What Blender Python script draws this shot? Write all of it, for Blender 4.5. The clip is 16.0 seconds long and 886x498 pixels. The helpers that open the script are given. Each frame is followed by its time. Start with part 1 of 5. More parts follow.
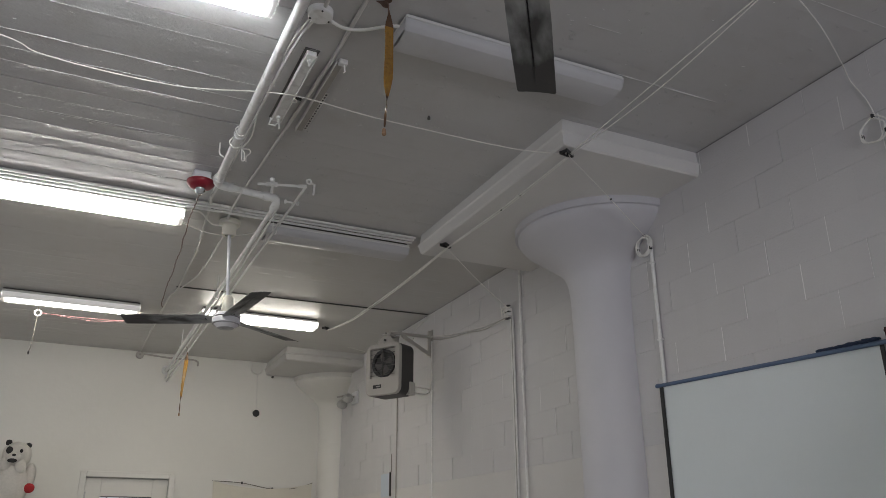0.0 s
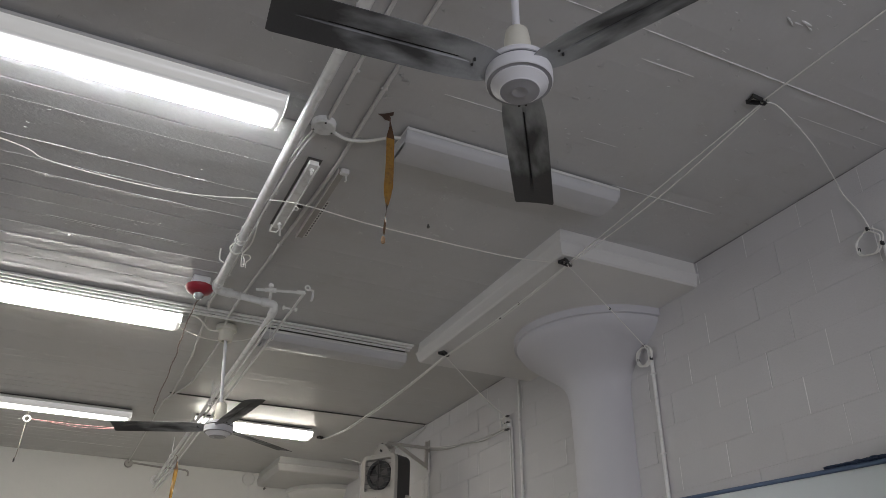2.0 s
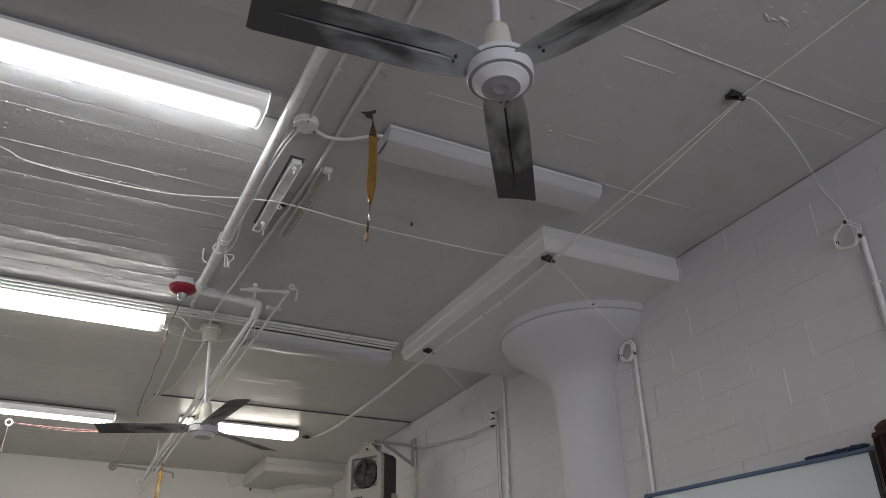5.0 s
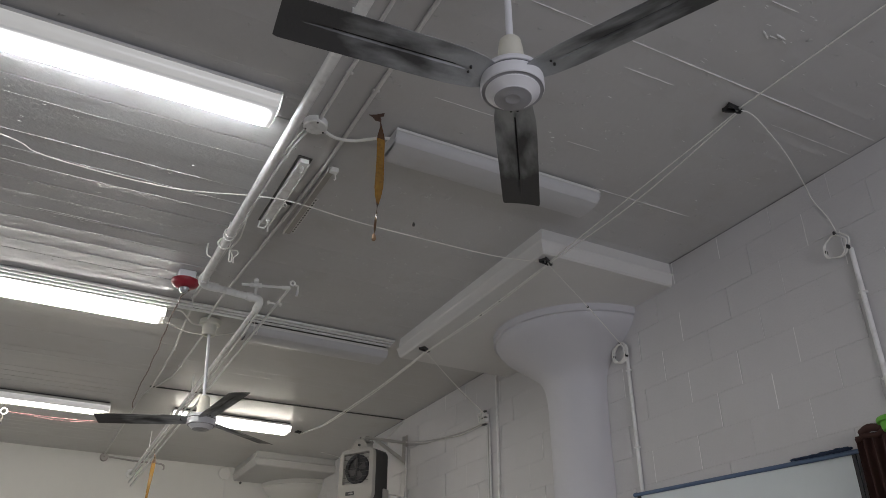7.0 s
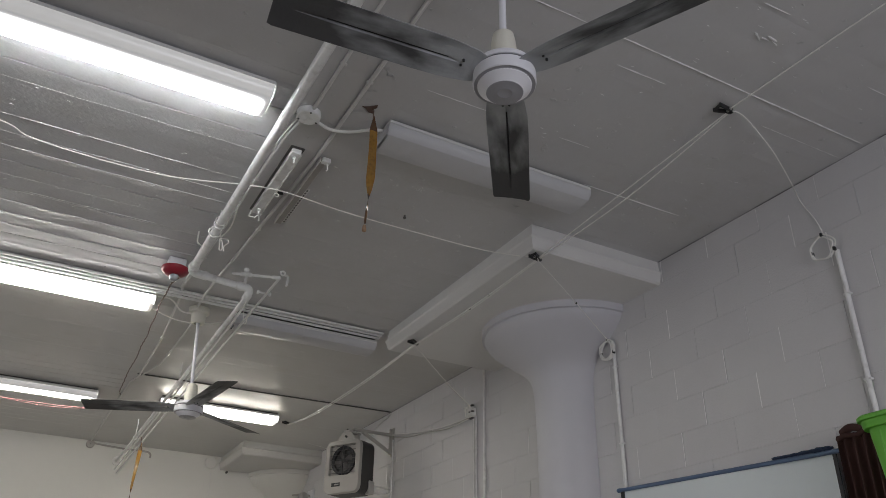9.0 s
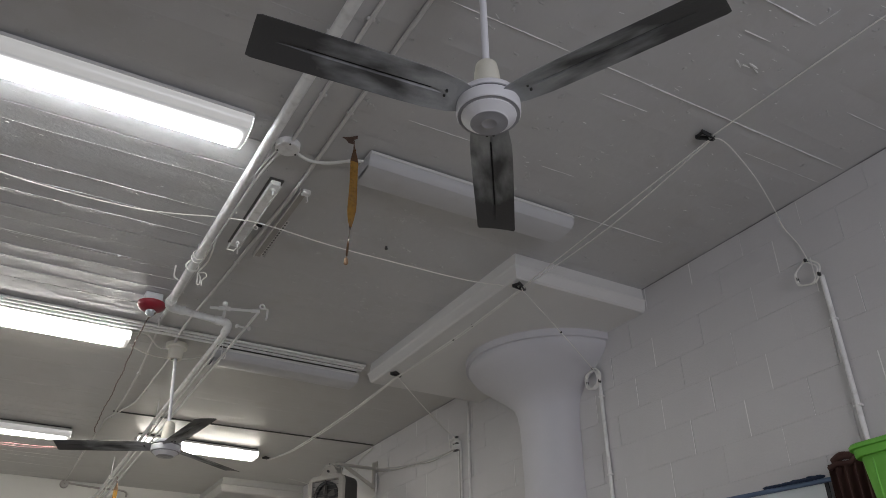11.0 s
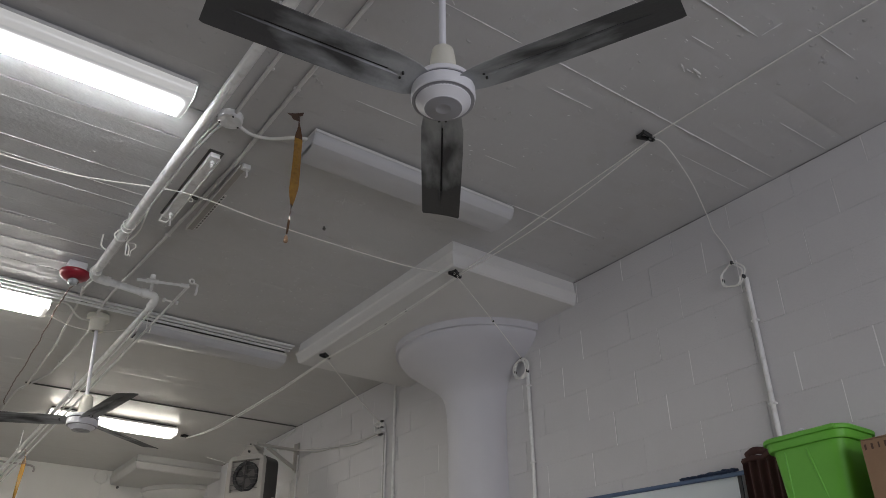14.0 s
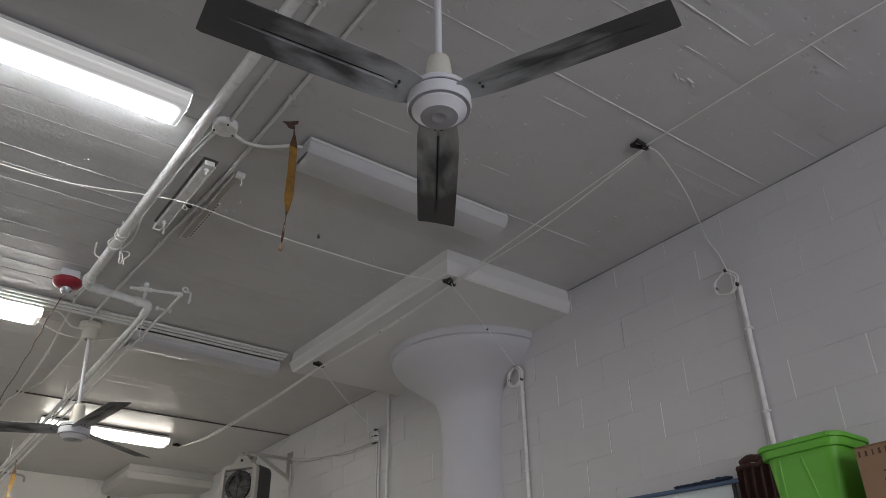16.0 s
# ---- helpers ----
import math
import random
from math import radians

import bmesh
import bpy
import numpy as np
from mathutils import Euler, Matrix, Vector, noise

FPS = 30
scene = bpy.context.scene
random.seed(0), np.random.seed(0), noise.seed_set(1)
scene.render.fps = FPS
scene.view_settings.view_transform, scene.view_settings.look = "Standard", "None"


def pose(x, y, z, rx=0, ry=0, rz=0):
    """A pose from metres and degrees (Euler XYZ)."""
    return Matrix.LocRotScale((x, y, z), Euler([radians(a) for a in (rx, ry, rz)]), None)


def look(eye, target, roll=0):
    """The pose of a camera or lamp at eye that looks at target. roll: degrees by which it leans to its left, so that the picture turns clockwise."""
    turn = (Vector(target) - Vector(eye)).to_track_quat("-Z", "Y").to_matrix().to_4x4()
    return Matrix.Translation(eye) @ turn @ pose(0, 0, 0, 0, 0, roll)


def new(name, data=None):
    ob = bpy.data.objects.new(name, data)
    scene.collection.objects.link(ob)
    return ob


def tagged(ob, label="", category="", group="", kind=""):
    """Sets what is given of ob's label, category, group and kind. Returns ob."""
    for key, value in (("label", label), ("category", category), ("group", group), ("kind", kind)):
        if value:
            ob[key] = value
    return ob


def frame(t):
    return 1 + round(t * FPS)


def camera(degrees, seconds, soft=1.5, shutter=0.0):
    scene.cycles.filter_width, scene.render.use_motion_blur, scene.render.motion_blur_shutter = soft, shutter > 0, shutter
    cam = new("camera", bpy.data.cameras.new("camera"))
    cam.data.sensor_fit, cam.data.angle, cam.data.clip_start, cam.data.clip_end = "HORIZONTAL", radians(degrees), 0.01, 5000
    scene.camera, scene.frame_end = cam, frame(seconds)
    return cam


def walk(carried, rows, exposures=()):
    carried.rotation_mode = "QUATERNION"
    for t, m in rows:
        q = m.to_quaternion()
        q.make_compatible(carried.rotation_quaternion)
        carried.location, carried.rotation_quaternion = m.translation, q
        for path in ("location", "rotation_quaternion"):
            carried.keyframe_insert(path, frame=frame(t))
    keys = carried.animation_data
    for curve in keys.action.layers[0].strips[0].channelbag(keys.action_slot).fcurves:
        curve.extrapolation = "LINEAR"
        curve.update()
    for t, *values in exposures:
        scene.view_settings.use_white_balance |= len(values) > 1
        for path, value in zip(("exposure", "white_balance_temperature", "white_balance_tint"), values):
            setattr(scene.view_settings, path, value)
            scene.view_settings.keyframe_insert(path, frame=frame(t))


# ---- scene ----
cam = camera(58.5, 16.0, soft=0.5)
PATH = [
    (0, (0.145, -0.01, 1.354), (0.949, 1.679, 2.061), -0.2),
    (0.5, (0.153, 0.011, 1.365), (0.958, 1.689, 2.097), -0.2),
    (1, (0.132, 0.011, 1.358), (0.927, 1.652, 2.18), -0.0),
    (1.5, (0.139, -0.006, 1.363), (0.911, 1.599, 2.273), 0.2),
    (2, (0.156, -0.005, 1.365), (0.912, 1.583, 2.317), 0.4),
    (2.5, (0.148, -0.003, 1.361), (0.905, 1.585, 2.312), 0.4),
    (3, (0.142, -0.003, 1.353), (0.902, 1.59, 2.293), 0.2),
    (3.5, (0.131, -0.008, 1.352), (0.903, 1.609, 2.242), 0.2),
    (4, (0.136, -0.022, 1.347), (0.897, 1.583, 2.267), 0.3),
    (4.5, (0.159, -0.011, 1.353), (0.95, 1.563, 2.302), -0.9),
    (7, (0.046, -0.072, 1.305), (0.864, 1.488, 2.253), 0.1),
    (7.5, (0.011, -0.097, 1.282), (0.838, 1.454, 2.236), 1.6),
    (8, (0.021, -0.102, 1.29), (0.853, 1.452, 2.235), 1.7),
    (8.5, (0.023, -0.092, 1.294), (0.865, 1.462, 2.232), 1.3),
    (8.7, (0.05, -0.091, 1.286), (0.888, 1.465, 2.223), 1.2),
    (10.8, (0.045, -0.035, 1.33), (0.916, 1.477, 2.308), -0.9),
    (11, (0.055, -0.036, 1.337), (0.923, 1.465, 2.334), -0.6),
    (11.5, (0.048, -0.022, 1.338), (0.93, 1.451, 2.364), -0.1),
    (12, (0.045, -0.035, 1.332), (0.927, 1.437, 2.358), 0.0),
    (12.5, (0.042, -0.028, 1.33), (0.926, 1.446, 2.352), 0.3),
    (13, (0.032, -0.026, 1.339), (0.948, 1.449, 2.333), 0.1),
    (13.5, (-0.006, 0.0, 1.33), (0.985, 1.434, 2.311), -0.1),
    (14, (0.007, -0.003, 1.33), (1.036, 1.415, 2.296), -0.4),
    (14.5, (-0.001, 0.002, 1.319), (1.05, 1.408, 2.277), -0.3),
    (15, (0.002, -0.001, 1.318), (1.058, 1.401, 2.278), -0.2),
    (15.5, (-0.017, -0.003, 1.32), (1.035, 1.398, 2.287), -0.4),
    (16, (-0.004, 0.001, 1.329), (1.034, 1.399, 2.312), -0.7),
]
walk(cam, [(t, look(eye, target, roll)) for t, eye, target, roll in PATH], [(0.0, 0.0), (16.0, 0.0)])

# ---- light ----
LAMP_GLOW, FAR_GLOW, NEAR_GLOW, DAY, WEST = 48.0, 26.0, 0.24, 76.0, 37.0
B_GLOW, FAR_LAMP_GLOW = 25.0, 17.0
FAN1, FAN2 = 55.0, 36.0
world = bpy.data.worlds.new("sky")
scene.world = world
world.use_nodes = True
_wn = world.node_tree
_sky = _wn.nodes.new("ShaderNodeTexSky")
_sky.sky_type = "NISHITA"
_sky.sun_disc = False
_sky.sun_elevation, _sky.sun_rotation = radians(35), radians(200)
_wn.links.new(_sky.outputs[0], _wn.nodes["Background"].inputs[0])
_wn.nodes["Background"].inputs[1].default_value = 0.1
# daylight through the window in the wall behind the camera
_day = new("window_daylight", bpy.data.lights.new("window_daylight", "AREA"))
_day.data.shape, _day.data.size, _day.data.size_y = "RECTANGLE", 2.6, 1.4
_day.data.energy, _day.data.color = DAY, (0.88, 0.895, 1.0)
_day.matrix_world = look((1.2, -2.98, 1.9), (1.2, 0.0, 2.1))

# daylight of an assumed, unseen west window, added to brighten the left ceiling
_west = new("west_daylight", bpy.data.lights.new("west_daylight", "AREA"))
_west.data.shape, _west.data.size, _west.data.size_y = "RECTANGLE", 4.4, 1.6
_west.data.energy, _west.data.color = WEST, (0.89, 0.91, 1.0)
_west.matrix_world = look((-4.58, 6.4, 1.9), (0.0, 6.4, 1.95))

# ---- materials ----
CEIL, WALL, FAR, BACK, LEFT = 3.75, 3.6, 10.75, -3.0, -4.6


def material(name, colour, rough=0.6, metal=0.0, vary=0.08, scale=6.0, fine=60.0, bump=0.15, bump_fine=None, dirt=None, dirt_amount=0.0,
             random_tint=0.0, coat=0.0, spec=0.5):
    m = bpy.data.materials.new(name)
    m.use_nodes = True
    nt = m.node_tree
    b = nt.nodes["Principled BSDF"]
    b.inputs["Roughness"].default_value = rough
    b.inputs["Metallic"].default_value = metal
    b.inputs["Coat Weight"].default_value = coat
    b.inputs["Specular IOR Level"].default_value = spec
    geo = nt.nodes.new("ShaderNodeNewGeometry")
    n1 = nt.nodes.new("ShaderNodeTexNoise")
    n1.inputs["Scale"].default_value, n1.inputs["Detail"].default_value = scale, 5
    n2 = nt.nodes.new("ShaderNodeTexNoise")
    n2.inputs["Scale"].default_value, n2.inputs["Detail"].default_value = fine, 3
    for n in (n1, n2):
        nt.links.new(geo.outputs["Position"], n.inputs["Vector"])
    mix = nt.nodes.new("ShaderNodeMath")
    mix.operation = "MULTIPLY_ADD"
    nt.links.new(n1.outputs["Fac"], mix.inputs[0])
    mix.inputs[1].default_value, mix.inputs[2].default_value = 2 * vary, 1 - vary
    add = nt.nodes.new("ShaderNodeMath")
    add.operation = "MULTIPLY_ADD"
    nt.links.new(n2.outputs["Fac"], add.inputs[0])
    add.inputs[1].default_value = vary * 0.7
    nt.links.new(mix.outputs[0], add.inputs[2])
    last = add
    if random_tint:
        oi = nt.nodes.new("ShaderNodeObjectInfo")
        r = nt.nodes.new("ShaderNodeMath")
        r.operation = "MULTIPLY_ADD"
        nt.links.new(oi.outputs["Random"], r.inputs[0])
        r.inputs[1].default_value = random_tint
        nt.links.new(add.outputs[0], r.inputs[2])
        last = r
    scale_node = nt.nodes.new("ShaderNodeVectorMath")
    scale_node.operation = "SCALE"
    scale_node.inputs[0].default_value = colour
    nt.links.new(last.outputs[0], scale_node.inputs["Scale"])
    out = scale_node.outputs[0]
    if dirt:
        ramp = nt.nodes.new("ShaderNodeValToRGB")
        ramp.color_ramp.elements[0].position = 0.62 - 0.3 * dirt_amount
        ramp.color_ramp.elements[1].position = 0.72
        n3 = nt.nodes.new("ShaderNodeTexNoise")
        n3.inputs["Scale"].default_value, n3.inputs["Detail"].default_value = scale * 1.7, 8
        nt.links.new(geo.outputs["Position"], n3.inputs["Vector"])
        nt.links.new(n3.outputs["Fac"], ramp.inputs[0])
        mx = nt.nodes.new("ShaderNodeMix")
        mx.data_type = "RGBA"
        mul = nt.nodes.new("ShaderNodeMath")
        mul.operation = "MULTIPLY"
        mul.inputs[1].default_value = dirt_amount
        nt.links.new(ramp.outputs[0], mul.inputs[0])
        nt.links.new(mul.outputs[0], mx.inputs[0])
        nt.links.new(out, mx.inputs[6])
        mx.inputs[7].default_value = (*dirt, 1)
        out = mx.outputs[2]
    nt.links.new(out, b.inputs["Base Color"])
    if bump:
        bp = nt.nodes.new("ShaderNodeBump")
        bp.inputs["Strength"].default_value, bp.inputs["Distance"].default_value = bump, 0.01
        n4 = nt.nodes.new("ShaderNodeTexNoise")
        n4.inputs["Scale"].default_value, n4.inputs["Detail"].default_value = bump_fine or fine, 6
        nt.links.new(geo.outputs["Position"], n4.inputs["Vector"])
        nt.links.new(n4.outputs["Fac"], bp.inputs["Height"])
        nt.links.new(bp.outputs[0], b.inputs["Normal"])
    return m


def add_grain(m):
    """Grain left by the boards: fine relief stretched along x, and runs of thick paint."""
    nt = m.node_tree
    b = nt.nodes["Principled BSDF"]
    first = b.inputs["Normal"].links[0].from_node
    geo = nt.nodes.new("ShaderNodeNewGeometry")
    for scale, strength, stretch in ((30.0, 0.30, 0.45), (75.0, 0.32, 0.6), (11.0, 0.45, 0.25)):
        mp = nt.nodes.new("ShaderNodeMapping")
        mp.inputs["Scale"].default_value = (stretch, 1.0, 1.0)
        nt.links.new(geo.outputs["Position"], mp.inputs["Vector"])
        n = nt.nodes.new("ShaderNodeTexNoise")
        n.inputs["Scale"].default_value, n.inputs["Detail"].default_value = scale, 5
        nt.links.new(mp.outputs[0], n.inputs["Vector"])
        bp = nt.nodes.new("ShaderNodeBump")
        bp.inputs["Strength"].default_value, bp.inputs["Distance"].default_value = strength, 0.008
        nt.links.new(n.outputs["Fac"], bp.inputs["Height"])
        nt.links.new(first.outputs[0], bp.inputs["Normal"])
        nt.links.new(bp.outputs[0], b.inputs["Normal"])
        first = bp


def add_splatter(m, scale=44.0, stretch_x=0.35, low=0.655, strength=0.5):
    """Drips and specks of old paint: sparse small bumps over the fine relief."""
    nt = m.node_tree
    b = nt.nodes["Principled BSDF"]
    first = b.inputs["Normal"].links[0].from_node
    geo = nt.nodes.new("ShaderNodeNewGeometry")
    stretch = nt.nodes.new("ShaderNodeMapping")
    stretch.inputs["Scale"].default_value = (stretch_x, 1.0, 1.0)
    nt.links.new(geo.outputs["Position"], stretch.inputs["Vector"])
    n = nt.nodes.new("ShaderNodeTexNoise")
    n.inputs["Scale"].default_value, n.inputs["Detail"].default_value = scale, 4
    nt.links.new(stretch.outputs[0], n.inputs["Vector"])
    r = nt.nodes.new("ShaderNodeValToRGB")
    r.color_ramp.elements[0].position, r.color_ramp.elements[1].position = low, low + 0.055
    nt.links.new(n.outputs["Fac"], r.inputs[0])
    bp = nt.nodes.new("ShaderNodeBump")
    bp.inputs["Strength"].default_value, bp.inputs["Distance"].default_value = strength, 0.006
    nt.links.new(r.outputs[0], bp.inputs["Height"])
    nt.links.new(first.outputs[0], bp.inputs["Normal"])
    nt.links.new(bp.outputs[0], b.inputs["Normal"])


def tube_glow(name, colour, strength, half, near=None):
    """Acrylic lit by tubes behind it: bright along the tubes, falling off towards both ends and, with one tube dead, towards the near edge."""
    m = glow(name, colour, strength)
    nt = m.node_tree
    tc = nt.nodes.new("ShaderNodeTexCoord")
    sep = nt.nodes.new("ShaderNodeSeparateXYZ")
    nt.links.new(tc.outputs["Object"], sep.inputs[0])
    ab = nt.nodes.new("ShaderNodeMath")
    ab.operation = "ABSOLUTE"
    nt.links.new(sep.outputs[0], ab.inputs[0])
    last = None
    for out, low, high in ((ab.outputs[0], half - 0.004, half - 0.075), *(((sep.outputs[1], near[0], near[1]),) if near else ())):
        mr = nt.nodes.new("ShaderNodeMapRange")
        mr.interpolation_type = "SMOOTHSTEP"
        nt.links.new(out, mr.inputs[0])
        mr.inputs[1].default_value, mr.inputs[2].default_value = low, high
        mr.inputs[3].default_value, mr.inputs[4].default_value = 0.0, 1.0
        pw = nt.nodes.new("ShaderNodeMath")
        pw.operation = "POWER"
        nt.links.new(mr.outputs[0], pw.inputs[0])
        pw.inputs[1].default_value = 2.2
        if last:
            mul = nt.nodes.new("ShaderNodeMath")
            mul.operation = "MULTIPLY"
            nt.links.new(last.outputs[0], mul.inputs[0])
            nt.links.new(pw.outputs[0], mul.inputs[1])
            pw = mul
        last = pw
    ad = nt.nodes.new("ShaderNodeMath")
    ad.operation = "MULTIPLY_ADD"
    nt.links.new(last.outputs[0], ad.inputs[0])
    ad.inputs[1].default_value, ad.inputs[2].default_value = strength, NEAR_GLOW
    nt.links.new(ad.outputs[0], m.node_tree.nodes["Principled BSDF"].inputs["Emission Strength"])
    return m


def glow(name, colour, strength):
    m = bpy.data.materials.new(name)
    m.use_nodes = True
    b = m.node_tree.nodes["Principled BSDF"]
    b.inputs["Base Color"].default_value = (0.8, 0.8, 0.78, 1)
    b.inputs["Roughness"].default_value = 0.25
    b.inputs["Emission Color"].default_value = (*colour, 1)
    b.inputs["Emission Strength"].default_value = strength
    return m


M_CEIL = material("ceiling_paint", (0.535, 0.535, 0.54), rough=0.27, vary=0.05, scale=2.2, fine=38, bump=0.12, bump_fine=30, dirt=(0.42, 0.40, 0.36), dirt_amount=0.25)
M_CEIL2 = material("smooth_ceiling_paint", (0.54, 0.535, 0.53), rough=0.33, vary=0.06, scale=2.6, fine=38, bump=0.14, bump_fine=24, dirt=(0.44, 0.42, 0.38), dirt_amount=0.25)
M_CEIL3 = material("far_ceiling_paint", (0.56, 0.55, 0.53), rough=0.36, vary=0.05, scale=2.0, fine=30, bump=0.10, bump_fine=12, dirt=(0.46, 0.43, 0.38), dirt_amount=0.25)
add_splatter(M_CEIL2, 26.0, 0.7, 0.67, 0.8)
add_grain(M_CEIL)
add_splatter(M_CEIL, strength=0.3)
# darker tone for the faces inside the board joints
M_JOINT = material("dark_board_joint", (0.13, 0.125, 0.115), rough=0.8, vary=0.3, scale=8, fine=60, bump=0.1)
M_DRIP = material("thick_white_paint", (0.78, 0.78, 0.77), rough=0.35, vary=0.05, scale=6, fine=60, bump=0.05)
M_WALL = material("wall_paint", (0.66, 0.645, 0.63), rough=0.5, vary=0.04, scale=1.3, fine=25, bump=0.12, bump_fine=45)
M_FARWALL = material("far_wall_paint", (0.71, 0.70, 0.66), rough=0.5, vary=0.05, scale=1.1, fine=12, bump=0.2, bump_fine=14)
M_BLOCK = material("painted_block", (0.605, 0.597, 0.60), rough=0.5, vary=0.05, scale=3.0, fine=55, bump=0.26, bump_fine=85, random_tint=0.025)
M_COLUMN = material("column_paint", (0.61, 0.605, 0.635), rough=0.48, vary=0.04, scale=3, fine=18, bump=0.10, bump_fine=16)
M_PANEL = material("drop_panel_paint", (0.72, 0.71, 0.69), rough=0.45, vary=0.04, scale=4, fine=40, bump=0.12)
# paler tone for the upright joints of the blocks
M_PALEJOINT = material("pale_upright_joint", (0.86, 0.855, 0.85), rough=0.45, vary=0.1, scale=9, fine=70, bump=0.1)
M_FLOOR = material("floor_vinyl", (0.26, 0.235, 0.20), rough=0.4, vary=0.1, scale=2, fine=30)
M_PIPE = material("pipe_paint", (0.82, 0.82, 0.805), rough=0.35, vary=0.08, scale=12, fine=90, bump=0.12, dirt=(0.40, 0.38, 0.34), dirt_amount=0.35)
M_CONDUIT = material("conduit_paint", (0.68, 0.67, 0.65), rough=0.4, vary=0.08, scale=15, fine=100, bump=0.1)
# plain mid-grey for the darker conduits, rail body and grille plate
M_DULL = material("dull_grey_paint", (0.40, 0.38, 0.35), rough=0.5, vary=0.15, scale=15, fine=100, bump=0.1)
M_CABLE = material("white_cable", (0.82, 0.81, 0.77), rough=0.45, vary=0.06, scale=15, fine=120, bump=0.03)
M_PLASTIC = material("white_plastic", (0.76, 0.76, 0.79), rough=0.32, vary=0.03, scale=20, fine=90, bump=0.02)
M_CAP = material("grey_plastic", (0.34, 0.34, 0.36), rough=0.4, vary=0.05, scale=20, fine=90, bump=0.02)
M_CREAM = material("cream_plastic", (0.72, 0.70, 0.61), rough=0.4, vary=0.04, scale=20, fine=90, bump=0.02)
M_HOUSING = material("lamp_housing", (0.72, 0.72, 0.70), rough=0.35, vary=0.04, scale=8, fine=60, bump=0.03)
M_DIFF_OFF = material("diffuser_acrylic", (0.57, 0.57, 0.58), rough=0.3, vary=0.04, scale=4, fine=180, bump=0.05, dirt=(0.5, 0.48, 0.45), dirt_amount=0.3)
M_DIFF_ON = tube_glow("diffuser_lit", (0.965, 0.985, 0.995), LAMP_GLOW, 0.637, (-0.082, -0.018))
M_DIFF_B = tube_glow("diffuser_lit_soft", (1.0, 0.955, 0.86), B_GLOW, 0.632)
M_SIDE_B = glow("diffuser_lit_soft_side", (1.0, 0.98, 0.94), B_GLOW * 0.5)
M_DIFF_C = tube_glow("diffuser_lit_old", (1.0, 0.94, 0.82), FAR_LAMP_GLOW, 0.64)
M_SIDE_C = glow("diffuser_lit_old_side", (1.0, 0.95, 0.85), FAR_LAMP_GLOW * 0.8)
M_SIDE_FAR = glow("diffuser_lit_side", (0.965, 0.985, 0.995), FAR_GLOW)
M_SIDE_ON = glow("diffuser_dim_side", (1.0, 0.98, 0.95), NEAR_GLOW)
M_DARK = material("dark_metal", (0.05, 0.05, 0.05), rough=0.4, metal=0.6, vary=0.2, scale=30, fine=140, bump=0.1)
M_GAP = material("shadow_gap_metal", (0.09, 0.085, 0.08), rough=0.6, vary=0.2, scale=20, fine=80, bump=0.1)
M_STEEL = material("galvanised_steel", (0.50, 0.50, 0.49), rough=0.35, metal=0.8, vary=0.12, scale=20, fine=100, bump=0.06)
M_CHROME = material("dull_chrome", (0.30, 0.30, 0.32), rough=0.16, metal=1.0, vary=0.1, scale=20, fine=100, bump=0.02)
M_RED = material("red_enamel", (0.29, 0.018, 0.034), rough=0.3, vary=0.08, scale=20, fine=80, bump=0.03)
M_REDCORD = material("red_cord", (0.30, 0.14, 0.15), rough=0.6, vary=0.1, scale=20, fine=120)
M_TWIST = material("brown_wire", (0.13, 0.08, 0.06), rough=0.6, vary=0.2, scale=40, fine=160)
M_CLEAR = material("clear_dome", (0.52, 0.54, 0.57), rough=0.10, metal=0.55, vary=0.03, scale=20, fine=90, bump=0, coat=0.6)
M_FLY = material("flypaper", (0.31, 0.165, 0.03), rough=0.22, vary=0.25, scale=35, fine=120, bump=0.2, dirt=(0.12, 0.06, 0.02), dirt_amount=0.5, coat=0.4)
M_FLYDARK = material("flypaper_dark", (0.09, 0.045, 0.02), rough=0.25, vary=0.3, scale=40, fine=120, bump=0.2, coat=0.3)
M_FLYTUBE = material("flypaper_tube", (0.11, 0.065, 0.05), rough=0.6, vary=0.15, scale=40, fine=120)
M_GREEN = material("green_plastic", (0.14, 0.47, 0.04), rough=0.5, vary=0.06, scale=9, fine=70, bump=0.04)
M_CARD = material("cardboard", (0.30, 0.19, 0.115), rough=0.85, vary=0.1, scale=9, fine=90, bump=0.08)
M_INK = material("dark_ink", (0.09, 0.05, 0.035), rough=0.8, vary=0.15, scale=30, fine=150, bump=0)
M_SCREEN = material("screen_fabric", (0.74, 0.80, 0.82), rough=0.45, vary=0.03, scale=1.5, fine=30, bump=0.05, spec=0.4)
M_BLACK = material("black_border", (0.015, 0.015, 0.017), rough=0.6, vary=0.2, scale=20, fine=80, bump=0.05)
M_BLUE = material("blue_pole", (0.09, 0.14, 0.24), rough=0.45, vary=0.12, scale=14, fine=80, bump=0.06)
M_BLUECLOTH = material("blue_cloth", (0.032, 0.05, 0.095), rough=0.9, vary=0.2, scale=25, fine=140, bump=0.3)
M_BROWN = material("brown_cloth", (0.062, 0.026, 0.022), rough=0.9, vary=0.2, scale=18, fine=160, bump=0.3)
M_CLOTH = material("beige_cloth", (0.66, 0.635, 0.55), rough=0.9, vary=0.08, scale=6, fine=120, bump=0.2)
M_PAPER = material("pale_paper", (0.58, 0.64, 0.70), rough=0.8, vary=0.06, scale=12, fine=60, bump=0.02)
M_HEATER = material("heater_enamel", (0.44, 0.42, 0.385), rough=0.42, vary=0.06, scale=8, fine=70, bump=0.05)
M_HEATSIDE = material("heater_dark_case", (0.045, 0.042, 0.04), rough=0.5, vary=0.15, scale=12, fine=70, bump=0.05)
M_GLASS_DAY = glow("door_pane_day_glow", (0.80, 0.86, 1.0), 0.75)
